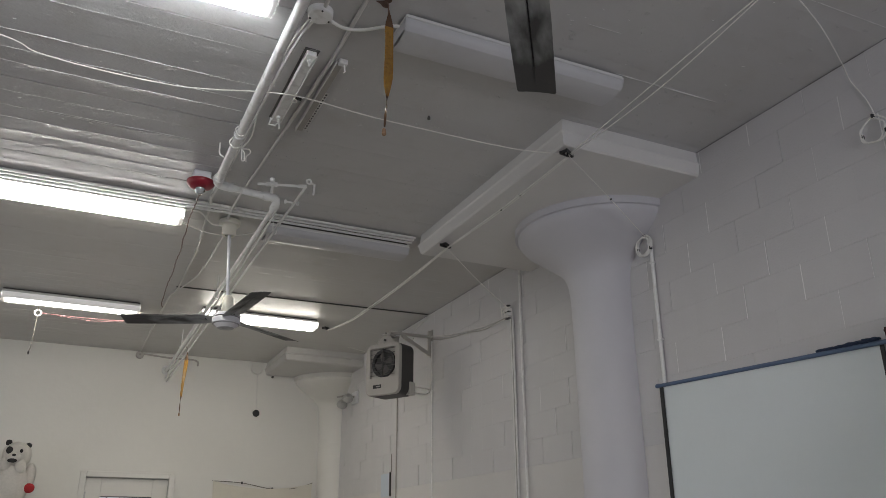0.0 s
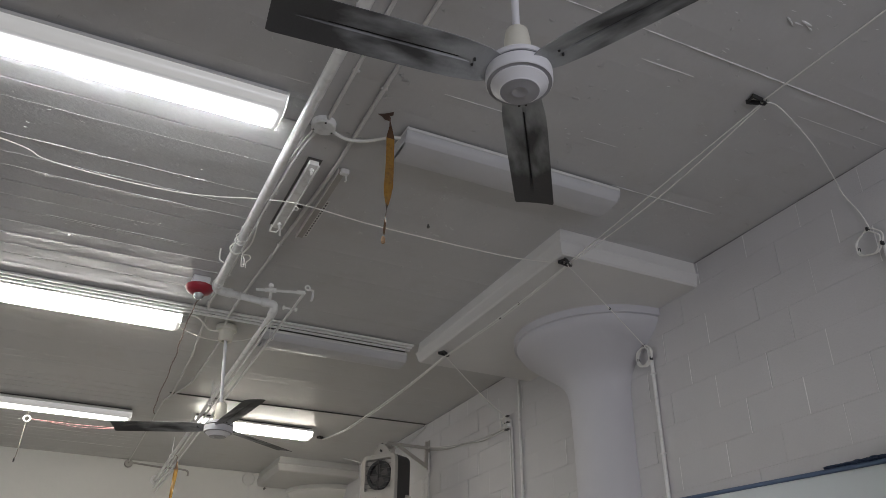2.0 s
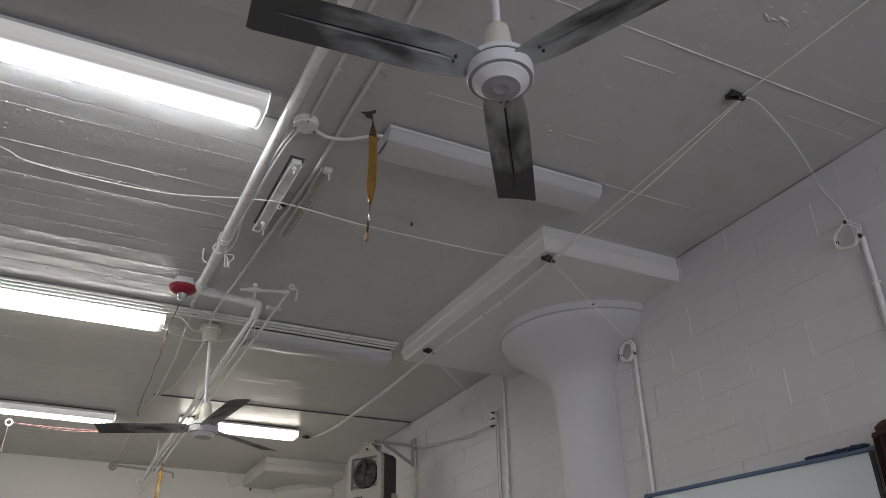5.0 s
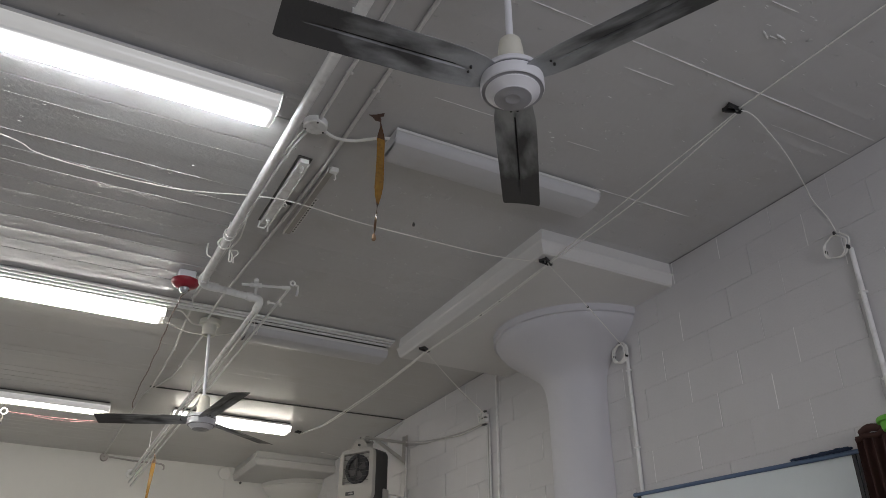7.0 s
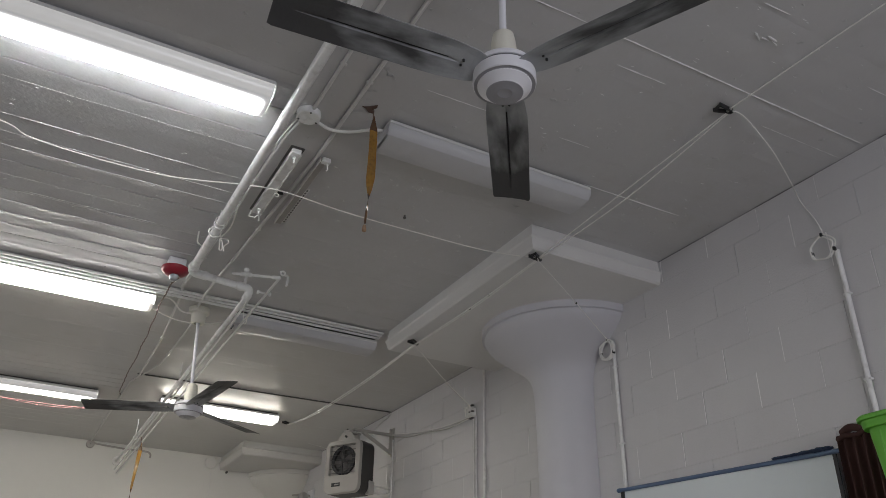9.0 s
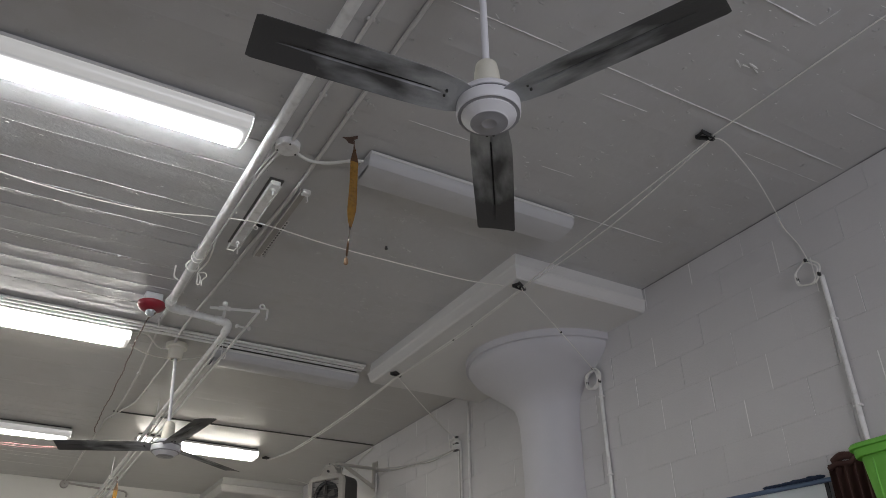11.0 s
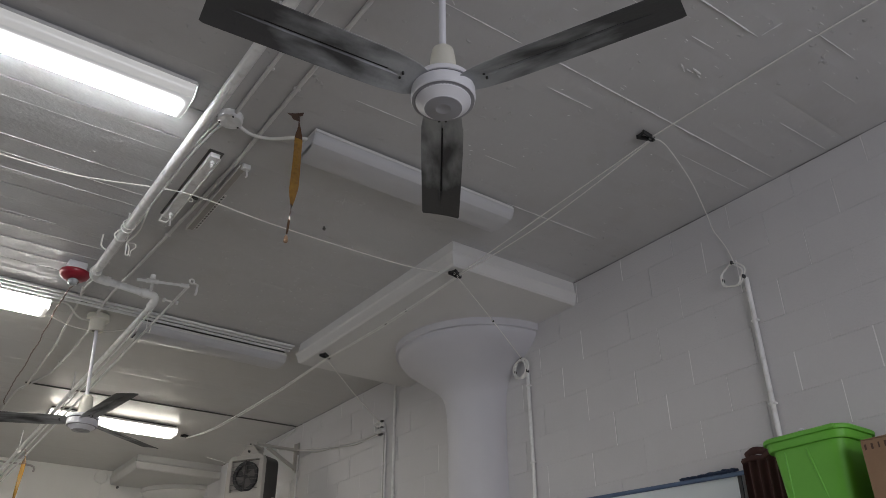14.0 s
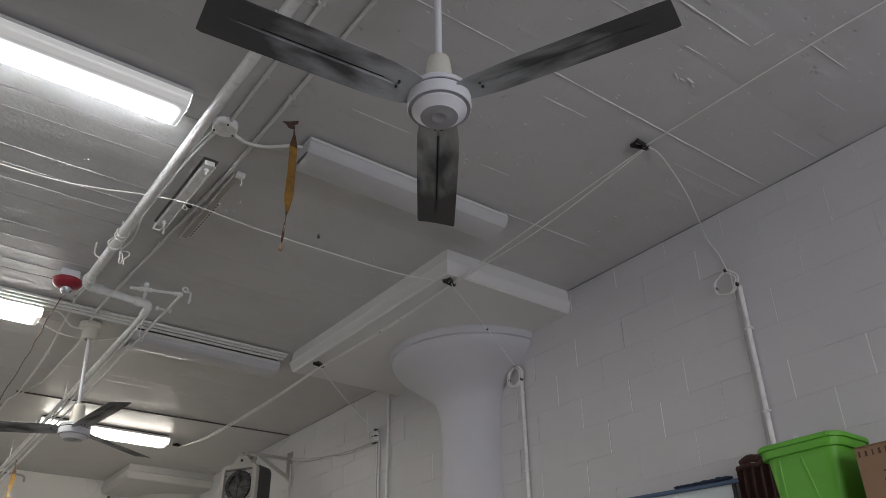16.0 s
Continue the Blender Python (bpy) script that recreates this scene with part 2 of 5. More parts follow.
M_PLUSH = material("white_plush", (0.62, 0.60, 0.56), rough=0.95, vary=0.12, scale=40, fine=250, bump=0.6)
M_PLUSHBLACK = material("black_plush", (0.03, 0.03, 0.03), rough=0.95, vary=0.2, scale=40, fine=250, bump=0.6)
M_PLUSHRED = material("red_plush", (0.42, 0.03, 0.035), rough=0.95, vary=0.12, scale=40, fine=250, bump=0.6)
M_STRING = material("string", (0.16, 0.15, 0.13), rough=0.9, vary=0.2, scale=40, fine=200)


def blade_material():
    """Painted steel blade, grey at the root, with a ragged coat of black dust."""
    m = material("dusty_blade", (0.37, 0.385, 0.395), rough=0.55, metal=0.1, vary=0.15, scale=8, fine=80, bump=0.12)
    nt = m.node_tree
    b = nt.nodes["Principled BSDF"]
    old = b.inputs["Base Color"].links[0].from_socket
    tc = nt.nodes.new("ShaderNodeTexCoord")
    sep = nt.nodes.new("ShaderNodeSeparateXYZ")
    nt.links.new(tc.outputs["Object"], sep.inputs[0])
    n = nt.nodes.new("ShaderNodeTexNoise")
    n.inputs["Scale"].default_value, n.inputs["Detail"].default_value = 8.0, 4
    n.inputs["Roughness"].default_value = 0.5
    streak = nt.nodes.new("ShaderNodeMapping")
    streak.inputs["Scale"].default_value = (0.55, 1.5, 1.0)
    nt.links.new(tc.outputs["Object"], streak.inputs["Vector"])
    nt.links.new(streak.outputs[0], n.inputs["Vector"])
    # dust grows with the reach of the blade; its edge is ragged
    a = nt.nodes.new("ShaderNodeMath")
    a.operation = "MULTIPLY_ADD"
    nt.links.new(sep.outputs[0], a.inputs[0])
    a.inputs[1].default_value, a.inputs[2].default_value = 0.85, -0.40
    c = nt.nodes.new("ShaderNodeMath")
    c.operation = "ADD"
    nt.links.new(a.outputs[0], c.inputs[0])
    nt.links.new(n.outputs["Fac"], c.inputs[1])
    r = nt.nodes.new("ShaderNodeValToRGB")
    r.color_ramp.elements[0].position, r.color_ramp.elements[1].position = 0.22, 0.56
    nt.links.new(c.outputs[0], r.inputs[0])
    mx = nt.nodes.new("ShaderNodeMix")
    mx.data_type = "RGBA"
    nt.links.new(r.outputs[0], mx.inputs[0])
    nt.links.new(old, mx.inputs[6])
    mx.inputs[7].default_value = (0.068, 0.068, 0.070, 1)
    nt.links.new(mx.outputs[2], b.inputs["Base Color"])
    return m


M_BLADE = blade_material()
# darker tone for the middle crease under each blade
M_CREASE = material("dark_crease", (0.03, 0.03, 0.031), rough=0.9, vary=0.3, scale=20, fine=120, bump=0.1)

# ---- building helpers ----


def part(name, bm, mat, parent=None, label="", smooth=False):
    me = bpy.data.meshes.new(name)
    bmesh.ops.recalc_face_normals(bm, faces=bm.faces)
    bm.to_mesh(me)
    bm.free()
    for m in (mat if isinstance(mat, (list, tuple)) else (mat,)):
        me.materials.append(m)
    if smooth:
        for p in me.polygons:
            p.use_smooth = True
        me.set_sharp_from_angle(angle=radians(38))
    ob = new(name, me)
    if parent is not None:
        ob.parent = parent
    if label:
        ob["label"] = label
    return ob


def thing(name, place, label, category, group="", kind="", rz=0.0):
    ob = new(name)
    ob.empty_display_size = 0.05
    ob.matrix_basis = pose(*place, 0, 0, rz)
    return tagged(ob, label, category, group, kind)


def box(size, at=(0, 0, 0), bevel=0.0, bm=None, seg=1):
    """A box of that size with its middle at that place."""
    one = bmesh.new()
    bmesh.ops.create_cube(one, size=1)
    bmesh.ops.scale(one, vec=size, verts=one.verts)
    if bevel:
        bmesh.ops.bevel(one, geom=list(one.edges), offset=bevel, segments=seg, affect="EDGES", profile=0.6)
    bmesh.ops.translate(one, vec=at, verts=one.verts)
    return merge(bm, one)


def merge(bm, one):
    if bm is None:
        return one
    me = bpy.data.meshes.new("tmp")
    one.to_mesh(me)
    one.free()
    bm.from_mesh(me)
    bpy.data.meshes.remove(me)
    return bm


def lathe(profile, at=(0, 0, 0), n=32, bm=None, a0=0.0, a1=360.0):
    """A turned form about the z axis from (radius, height) pairs."""
    one = bmesh.new()
    full = abs(a1 - a0) >= 359.9
    cols = n if full else n + 1
    rings = []
    for r, z in profile:
        if r < 1e-5:
            v = one.verts.new((at[0], at[1], at[2] + z))
            rings.append([v] * cols)
        else:
            rings.append([one.verts.new((at[0] + r * math.cos(radians(a0 + (a1 - a0) * i / n)), at[1] + r * math.sin(radians(a0 + (a1 - a0) * i / n)), at[2] + z)) for i in range(cols)])
    for p, q in zip(rings, rings[1:]):
        for i in range(n):
            j = (i + 1) % cols
            face = []
            for v in (p[i], p[j], q[j], q[i]):
                if v not in face:
                    face.append(v)
            if len(face) > 2:
                one.faces.new(face)
    return merge(bm, one)


def smooth_line(points, steps=8):
    """A smooth line through the points."""
    p = [Vector(q) for q in points]
    if len(p) < 3:
        return p
    out = []
    for i in range(len(p) - 1):
        a, b, c, d = p[max(i - 1, 0)], p[i], p[i + 1], p[min(i + 2, len(p) - 1)]
        for k in range(steps):
            t = k / steps
            out.append(0.5 * ((2 * b) + (c - a) * t + (2 * a - 5 * b + 4 * c - d) * t * t + (3 * b - a - 3 * c + d) * t ** 3))
    return out + [p[-1]]


def tube(points, r, n=10, bm=None, steps=0):
    """A round bar along a line; steps smooths it."""
    one = bmesh.new()
    line = smooth_line(points, steps) if steps else [Vector(q) for q in points]
    side = None
    rings = []
    for i, p in enumerate(line):
        d = (line[min(i + 1, len(line) - 1)] - line[max(i - 1, 0)]).normalized()
        if side is None:
            side = d.orthogonal().normalized()
        side = (side - d * side.dot(d)).normalized()
        up = d.cross(side)
        rings.append([one.verts.new(p + r * (math.cos(2 * math.pi * k / n) * side + math.sin(2 * math.pi * k / n) * up)) for k in range(n)])
    for p, q in zip(rings, rings[1:]):
        for k in range(n):
            one.faces.new((p[k], p[(k + 1) % n], q[(k + 1) % n], q[k]))
    one.faces.new(rings[0][::-1])
    one.faces.new(rings[-1])
    return merge(bm, one)


def cylinder(a, b, r, n=16, bm=None):
    return tube([a, b], r, n, bm)


def ring(at, radius, r, axis="x", n=28, m=8, wobble=0.0, turns=1, bm=None):
    """A coil of cable about an axis."""
    pts = []
    total = n * turns
    for i in range(total + 1):
        a = 2 * math.pi * i / n
        rr = radius * (1 + wobble * math.sin(3.1 * a + i * 0.37))
        u, v, w = rr * math.cos(a), rr * math.sin(a), 0.010 * wobble * 10 * math.sin(0.7 * a)
        pts.append({"x": (at[0] + w, at[1] + u, at[2] + v), "y": (at[0] + u, at[1] + w, at[2] + v), "z": (at[0] + u, at[1] + v, at[2] + w)}[axis])
    return tube(pts, r, m, bm)


# ---- ceiling, walls, floor ----
def build_ceiling():
    """Board-marked concrete slab: strips along x with fins and grooves at the board joints."""
    rng = random.Random(4)
    edges = [BACK]
    while edges[-1] < FAR - 0.02:
        y = edges[-1] + rng.choice((0.12, 0.14, 0.15, 0.16, 0.17))
        edges.append(min(y, FAR))
    xs = [LEFT + (WALL - LEFT) * i / 150 for i in range(151)]
    verts, faces = [], []
    rows, in_joint, dark = [], [], set()
    for k in range(len(edges) - 1):
        a, b = edges[k], edges[k + 1]
        if b - a < 0.012:
            continue
        level = rng.uniform(-0.0016, 0.0016)
        tilt = rng.uniform(-0.0065, 0.0065)
        kind = rng.random()
        if 2.9 < a < 5.6:
            flat = 0.25 if a < 4.3 else 0.55
            level, tilt = level * flat, tilt * flat
        fin = 0.0016 if kind < 0.2 else (-0.012 if kind < 0.8 else 0.0008)
        fphase = rng.uniform(0, 20)
        lip = 0.0085 if 2.9 < a < 5.6 else 0.0017
        if 2.9 < a < 5.6 and fin < 0:
            fin = -0.026
        for f, h in ((0.0, fin), (lip * (0.9 if fin < -0.02 else 0.5), fin * 0.8), (lip, 0.0), (0.35 * (b - a), 0.0), (0.7 * (b - a), 0.0), (b - a - 0.0012, 0.0)):
            y = a + f
            line = []
            for x in xs:
                u = f / (b - a)
                worn = (0.2 if y < 2.9 else 1.2) if y < 5.68 else 0.3
                amount = worn if x < 0.9 else (0.06 if y < 5.6 else 0.025)
                ridge = worn if x < 0.9 else (0.015 if y < 5.6 else 0.004)
                broken = max(0.0, min(1.0, 1.1 + 1.9 * noise.noise((x * 0.9 + fphase, fphase, 0.3))))
                z = level + tilt * (u - 0.5) + 0.0022 * noise.noise((x * 2.3, y * 6.0, 1.7)) + 0.0034 * noise.noise((x * 9.0, y * 22.0, 4.2))
                z = z * amount - h * broken * ridge
                line.append(len(verts))
                verts.append((x, y + 0.002 * noise.noise((x * 5.0, fphase, 2.0)), CEIL + z))
            rows.append(line)
            in_joint.append(f < lip * 0.5 and fin < -0.01 and 2.9 < a < 5.6)
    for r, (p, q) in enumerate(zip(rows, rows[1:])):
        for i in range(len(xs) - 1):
            # groove faces take the darker joint material, with random breaks
            if in_joint[r] and xs[i] < 0.9 and noise.noise((xs[i] * 1.3, r * 0.7, 5.0)) > -0.22:
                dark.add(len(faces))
            faces.append((p[i], q[i], q[i + 1], p[i + 1]))
    # upper side of the slab
    n = len(verts)
    verts += [(LEFT - 0.2, BACK - 0.2, CEIL + 0.25), (WALL + 0.2, BACK - 0.2, CEIL + 0.25), (WALL + 0.2, FAR + 0.2, CEIL + 0.25), (LEFT - 0.2, FAR + 0.2, CEIL + 0.25)]
    faces.append((n, n + 1, n + 2, n + 3))
    me = bpy.data.meshes.new("ceiling")
    me.from_pydata(verts, [], faces)
    me.materials.append(M_CEIL)
    me.materials.append(M_CEIL2)
    me.materials.append(M_CEIL3)
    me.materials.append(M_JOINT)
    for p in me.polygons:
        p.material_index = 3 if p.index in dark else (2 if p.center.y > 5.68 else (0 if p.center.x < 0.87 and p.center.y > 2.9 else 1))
        p.use_smooth = True
    me.set_sharp_from_angle(angle=radians(25))
    return tagged(new("ceiling", me), "white painted board-marked concrete ceiling with ridges", "ceiling", kind="structure")


build_ceiling()

floor = part("floor", box((WALL - LEFT + 0.4, FAR - BACK + 0.4, 0.1), ((WALL + LEFT) / 2, (FAR + BACK) / 2, -0.05)), M_FLOOR)
tagged(floor, "worn brown vinyl floor", "floor", kind="structure")
wall_right = part("wall_east", box((0.2, FAR - BACK + 0.4, CEIL + 0.1), (WALL + 0.1030, (FAR + BACK) / 2, (CEIL + 0.1) / 2)), M_WALL)
tagged(wall_right, "white painted concrete block wall", "wall", kind="structure")


def wall_with_hole(name, axis, at, thick, u0, u1, holes, mat, label):
    """A wall with rectangular openings that go through it."""
    us = sorted({u0, u1, *[h[0] for h in holes], *[h[1] for h in holes]})
    bm = bmesh.new()
    zs_all = sorted({0.0, CEIL + 0.1, *[h[2] for h in holes], *[h[3] for h in holes]})
    for a, b in zip(us, us[1:]):
        for c, d in zip(zs_all, zs_all[1:]):
            if any(h[0] < (a + b) / 2 < h[1] and h[2] < (c + d) / 2 < h[3] for h in holes):
                continue
            mid = ((a + b) / 2, at + thick / 2, (c + d) / 2) if axis == "y" else (at + thick / 2, (a + b) / 2, (c + d) / 2)
            size = (b - a, abs(thick), d - c) if axis == "y" else (abs(thick), b - a, d - c)
            box(size, mid, bm=bm)
    bmesh.ops.remove_doubles(bm, verts=bm.verts, dist=0.0005)
    return tagged(part(name, bm, mat), label, "wall", kind="structure")


DOOR = (0.50, 1.455, 0.0, 2.17)
wall_with_hole("wall_north", "y", FAR, 0.2, LEFT - 0.2, WALL + 0.2, [DOOR], M_FARWALL, "white painted end wall with a door")
wall_with_hole("wall_south", "y", BACK, -0.2, LEFT - 0.2, WALL + 0.2, [(-0.1, 2.5, 1.2, 2.6)], M_WALL, "white painted wall with a window opening")
wall_with_hole("wall_west", "x", LEFT, -0.2, BACK - 0.2, FAR + 0.2, [(4.2, 8.6, 1.1, 2.7)], M_WALL, "plain white painted wall with a long window opening")

# window behind the camera, in its opening
window = thing("window_1", (1.2, BACK - 0.1, 1.2), "white framed window in the wall", "window", kind="structure")
bm = None
for sz, at in (((2.6, 0.06, 0.05), (0, 0, 0.025)), ((2.6, 0.06, 0.05), (0, 0, 1.375)), ((0.05, 0.06, 1.3), (-1.275, 0, 0.7)), ((0.05, 0.06, 1.3), (1.275, 0, 0.7)), ((0.05, 0.06, 1.3), (0, 0, 0.7))):
    bm = box(sz, at, 0.004, bm)
part("window_frame", bm, M_HOUSING, window)
# assumed window in the west wall, out of view, for the added daylight
window = thing("window_2", (LEFT - 0.1, 6.4, 1.1), "unseen long window, assumed for daylight on the left ceiling", "window", kind="structure")
bm = None
for sz, at in (((0.06, 4.4, 0.05), (0, 0, 0.025)), ((0.06, 4.4, 0.05), (0, 0, 1.575)), *[((0.06, 0.05, 1.5), (0, y, 0.8)) for y in (-2.175, -0.73, 0.73, 2.175)]):
    bm = box(sz, at, 0.004, bm)
part("window_frame", bm, M_HOUSING, window)

# thin dark strip paints the shadow line where the ceiling steps
joint = part("trim", box((2.64, 0.014, 0.012), (0, 0, 0), 0.003), M_GAP)
joint.matrix_basis = pose(2.27, 7.665, CEIL - 0.006, 0, 0, -2.6)
tagged(joint, "dark strip drawn as the shadow line of a ceiling step", "trim", kind="structure")


def drop_panel(name, x0, x1, y0, y1, far_open, mat):
    """Thickened slab round a column head, its sides slightly ribbed."""
    bm = bmesh.new()
    loops = []
    for z, o in ((CEIL + 0.02, 0.0), (3.672, 0.012), (3.66, 0.028), (3.648, 0.02), (3.592, 0.006), (3.58, -0.006)):
        ya, yb = y0 - o, (y1 if far_open else y1 + o)
        loops.append([bm.verts.new(v) for v in ((x0 - o, ya, z), (x1, ya, z), (x1, yb, z), (x0 - o, yb, z))])
    for p, q in zip(loops, loops[1:]):
        for i in range(4):
            bm.faces.new((p[i], p[(i + 1) % 4], q[(i + 1) % 4], q[i]))
    bm.faces.new(loops[-1])
    return tagged(part(name, bm, mat), "white painted concrete drop panel above a column", "drop panel", kind="structure")


for y0, y1 in ((BACK, 3.42), (5.51, 9.69)):
    bead = part("trim", box((0.004, y1 - y0, 0.003), (WALL - 0.001, (y0 + y1) / 2, CEIL - 0.005), 0.0008), M_GAP)
    tagged(bead, "dark ragged crack between wall and ceiling", "trim", kind="structure")
drop_panel("drop_panel", 2.575, WALL + 0.01, 3.43, 5.50, False, M_PANEL)
drop_panel("drop_panel", 2.575, WALL + 0.01, 9.70, FAR + 0.01, True, M_CEIL3)


def column(name, x, y):
    prof = [(0.255, 0.0), (0.257, 2.0), (0.26, 2.75), (0.264, 3.00), (0.270, 3.10), (0.282, 3.17), (0.305, 3.225), (0.345, 3.272), (0.405, 3.318), (0.50, 3.385), (0.592, 3.452),
            (0.622, 3.490), (0.632, 3.512), (0.634, 3.526), (0.655, 3.530), (0.657, 3.585)]
    # warmer wall paint on the far column stands for its lamp light
    ob = part(name, lathe(prof, (x, y, 0), 72), M_FARWALL if y > 8 else M_COLUMN, smooth=True)
    return tagged(ob, "white painted round column with flared mushroom head", "column", kind="structure")


column("column", WALL, 4.46)
column("column", WALL + 0.02, FAR + 0.02)


# ---- fluorescent lamps ----
def ceiling_lamp(x0, x1, y, lit, drop, label, full=None):
    """Four-foot wraparound lamp: pan, end caps, acrylic diffuser (bottom and two sides), mounting channel."""
    L = x1 - x0
    t = thing("ceiling_lamp", ((x0 + x1) / 2, y, CEIL - drop), label, "lamp", "fluorescent lamps on the ceiling")
    part("housing", box((L, 0.234, 0.026), (0, 0, -0.013), 0.004), M_HOUSING, t, "white metal lamp pan")
    side_m, base_m = (full or (M_SIDE_ON, M_DIFF_ON)) if lit else (M_DIFF_OFF, M_DIFF_OFF)
    # diffuser cross-section: flared sides, gently bowed base
    half = [(0.118, -0.022), (0.116, -0.040), (0.106, -0.062), (0.088, -0.078)]
    for s in (-1, 1):
        bm = bmesh.new()
        cols = [[bm.verts.new((sx * (L / 2 - 0.004), s * yy, zz)) for yy, zz in half] + [bm.verts.new((sx * (L / 2 - 0.004), s * (yy - 0.004), zz + 0.003)) for yy, zz in half[::-1]] for sx in (-1, 1)]
        n = len(cols[0])
        for i in range(n):
            bm.faces.new((cols[0][i], cols[0][(i + 1) % n], cols[1][(i + 1) % n], cols[1][i]))
        part("diffuser_side", bm, (M_SIDE_C if full else M_SIDE_FAR) if lit and s > 0 else side_m, t, smooth=True)
    bm = bmesh.new()
    base = [(0.088, -0.078), (0.06, -0.086), (0.03, -0.090), (0.0, -0.091), (-0.03, -0.090), (-0.06, -0.086), (-0.088, -0.078)]
    e = L / 2 - 0.004
    cols = [[bm.verts.new((sx * e, yy, zz)) for yy, zz in base] for sx in (-1, 1)]
    for i in range(len(base) - 1):
        bm.faces.new((cols[0][i], cols[0][i + 1], cols[1][i + 1], cols[1][i]))
    part("diffuser_base", bm, base_m, t, "glowing acrylic diffuser" if lit else "dull acrylic diffuser", smooth=True)
    for s in (-1, 1):
        bm = bmesh.new()
        prof = half + [(-a, b) for a, b in half[::-1]]
        vs = [bm.verts.new((s * (L / 2 - 0.002), a, b)) for a, b in prof]
        ws = [bm.verts.new((s * (L / 2 + 0.003), a, b)) for a, b in prof]
        bm.faces.new(vs)
        bm.faces.new(ws[::-1])
        for i in range(len(vs)):
            j = (i + 1) % len(vs)
            bm.faces.new((vs[i], vs[j], ws[j], ws[i]))
        part("end_cap", bm, M_DIFF_OFF, t)
    # clasp rail along the near side, and the mounting channel above the pan
    part("rail", box((L, 0.006, 0.010), (0, -0.121, -0.020), 0.002), M_HOUSING, t)
    # channel is coloured dark to draw the shadow line between lamp and ceiling
    if drop > 0.005:
        part("mounting_channel", box((L * 0.985, 0.19, drop), (0, 0.0, drop / 2), 0.002), M_GAP, t, "mounting channel coloured dark as the shadow gap above the pan")
    part("fixing_screw", lathe([(0, 0), (0.006, 0), (0.006, 0.004), (0, 0.004)], (L / 2 + 0.006, -0.03, -0.045), 8), M_DARK, t)
    return t


LIT = "lit white fluorescent lamp with acrylic diffuser on the ceiling"
OFF = "unlit white fluorescent lamp with acrylic diffuser on the ceiling"
ceiling_lamp(-0.53, 0.745, 3.012, True, 0.010, LIT)
ceiling_lamp(-0.53, 0.735, 5.80, True, 0.014, LIT, (M_SIDE_B, M_DIFF_B))
ceiling_lamp(-0.58, 0.70, 8.56, True, 0.018, LIT, (M_SIDE_ON, M_DIFF_C))
ceiling_lamp(1.338, 2.605, 3.005, False, 0.010, OFF)
ceiling_lamp(1.345, 2.525, 5.76, False, 0.045, OFF)
ceiling_lamp(1.30, 2.56, 8.42, True, 0.018, LIT, (M_SIDE_C, M_DIFF_C))
for y, z in ((5.545, 0.016), (5.585, 0.022), (5.628, 0.030)):
    rail = part("lamp_rail", box((3.60, 0.022, 0.016), (0.74, y, CEIL - z), 0.003), M_PIPE)
    tagged(rail, "long painted metal rail beside the ceiling lamps", "rail", "rails beside the lamp")


# ---- ceiling fans ----
def fan_blade_mesh():
    """One pressed steel blade along +x, twisted a little, with a raised rib."""
    bm = bmesh.new()
    cols = []
    xs = [0.085, 0.12, 0.16, 0.20, 0.30, 0.40, 0.50, 0.60, 0.70, 0.752, 0.766]
    for x in xs:
        w = 0.052 if x < 0.1 else (0.062 + 0.014 * min(1, (x - 0.1) / 0.12) if x < 0.30 else 0.076)
        if x > 0.72:
            w = 0.076 if x < 0.76 else 0.071
        pitch = radians(11)
        col = []
        for u, h in ((-1, -0.002), (-0.6, 0.001), (-0.09, 0.002), (-0.035, 0.008), (0.035, 0.008), (0.09, 0.002), (0.6, 0.001), (1, -0.002)):
            hh = h if 0.17 < x < 0.62 else min(h, 0.002)
            v = u * w
            col.append((x, v * math.cos(pitch), v * math.sin(pitch) + hh))
        cols.append(col)
    top = [[bm.verts.new((x, y, z + 0.0015)) for x, y, z in c] for c in cols]
    low = [[bm.verts.new((x, y, z - 0.0015)) for x, y, z in c] for c in cols]
    n = len(cols[0])
    for i in range(len(xs) - 1):
        for k in range(n - 1):
            bm.faces.new((top[i][k], top[i + 1][k], top[i + 1][k + 1], top[i][k + 1]))
            f = bm.faces.new((low[i][k], low[i][k + 1], low[i + 1][k + 1], low[i + 1][k]))
            f.material_index = 1 if k == 3 and 0.17 < xs[i] < 0.59 else 0
        bm.faces.new((top[i][0], low[i][0], low[i + 1][0], top[i + 1][0]))
        bm.faces.new((top[i][-1], top[i + 1][-1], low[i + 1][-1], low[i][-1]))
    for k in range(n - 1):
        bm.faces.new((top[0][k], top[0][k + 1], low[0][k + 1], low[0][k]))
        bm.faces.new((top[-1][k], low[-1][k], low[-1][k + 1], top[-1][k + 1]))
    bmesh.ops.recalc_face_normals(bm, faces=bm.faces)
    me = bpy.data.meshes.new("blade")
    bm.to_mesh(me)
    bm.free()
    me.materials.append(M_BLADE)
    me.materials.append(M_CREASE)
    return me


BLADE = fan_blade_mesh()


def shade_sharp(ob, angle):
    for p in ob.data.polygons:
        p.use_smooth = True
    ob.data.set_sharp_from_angle(angle=radians(angle))


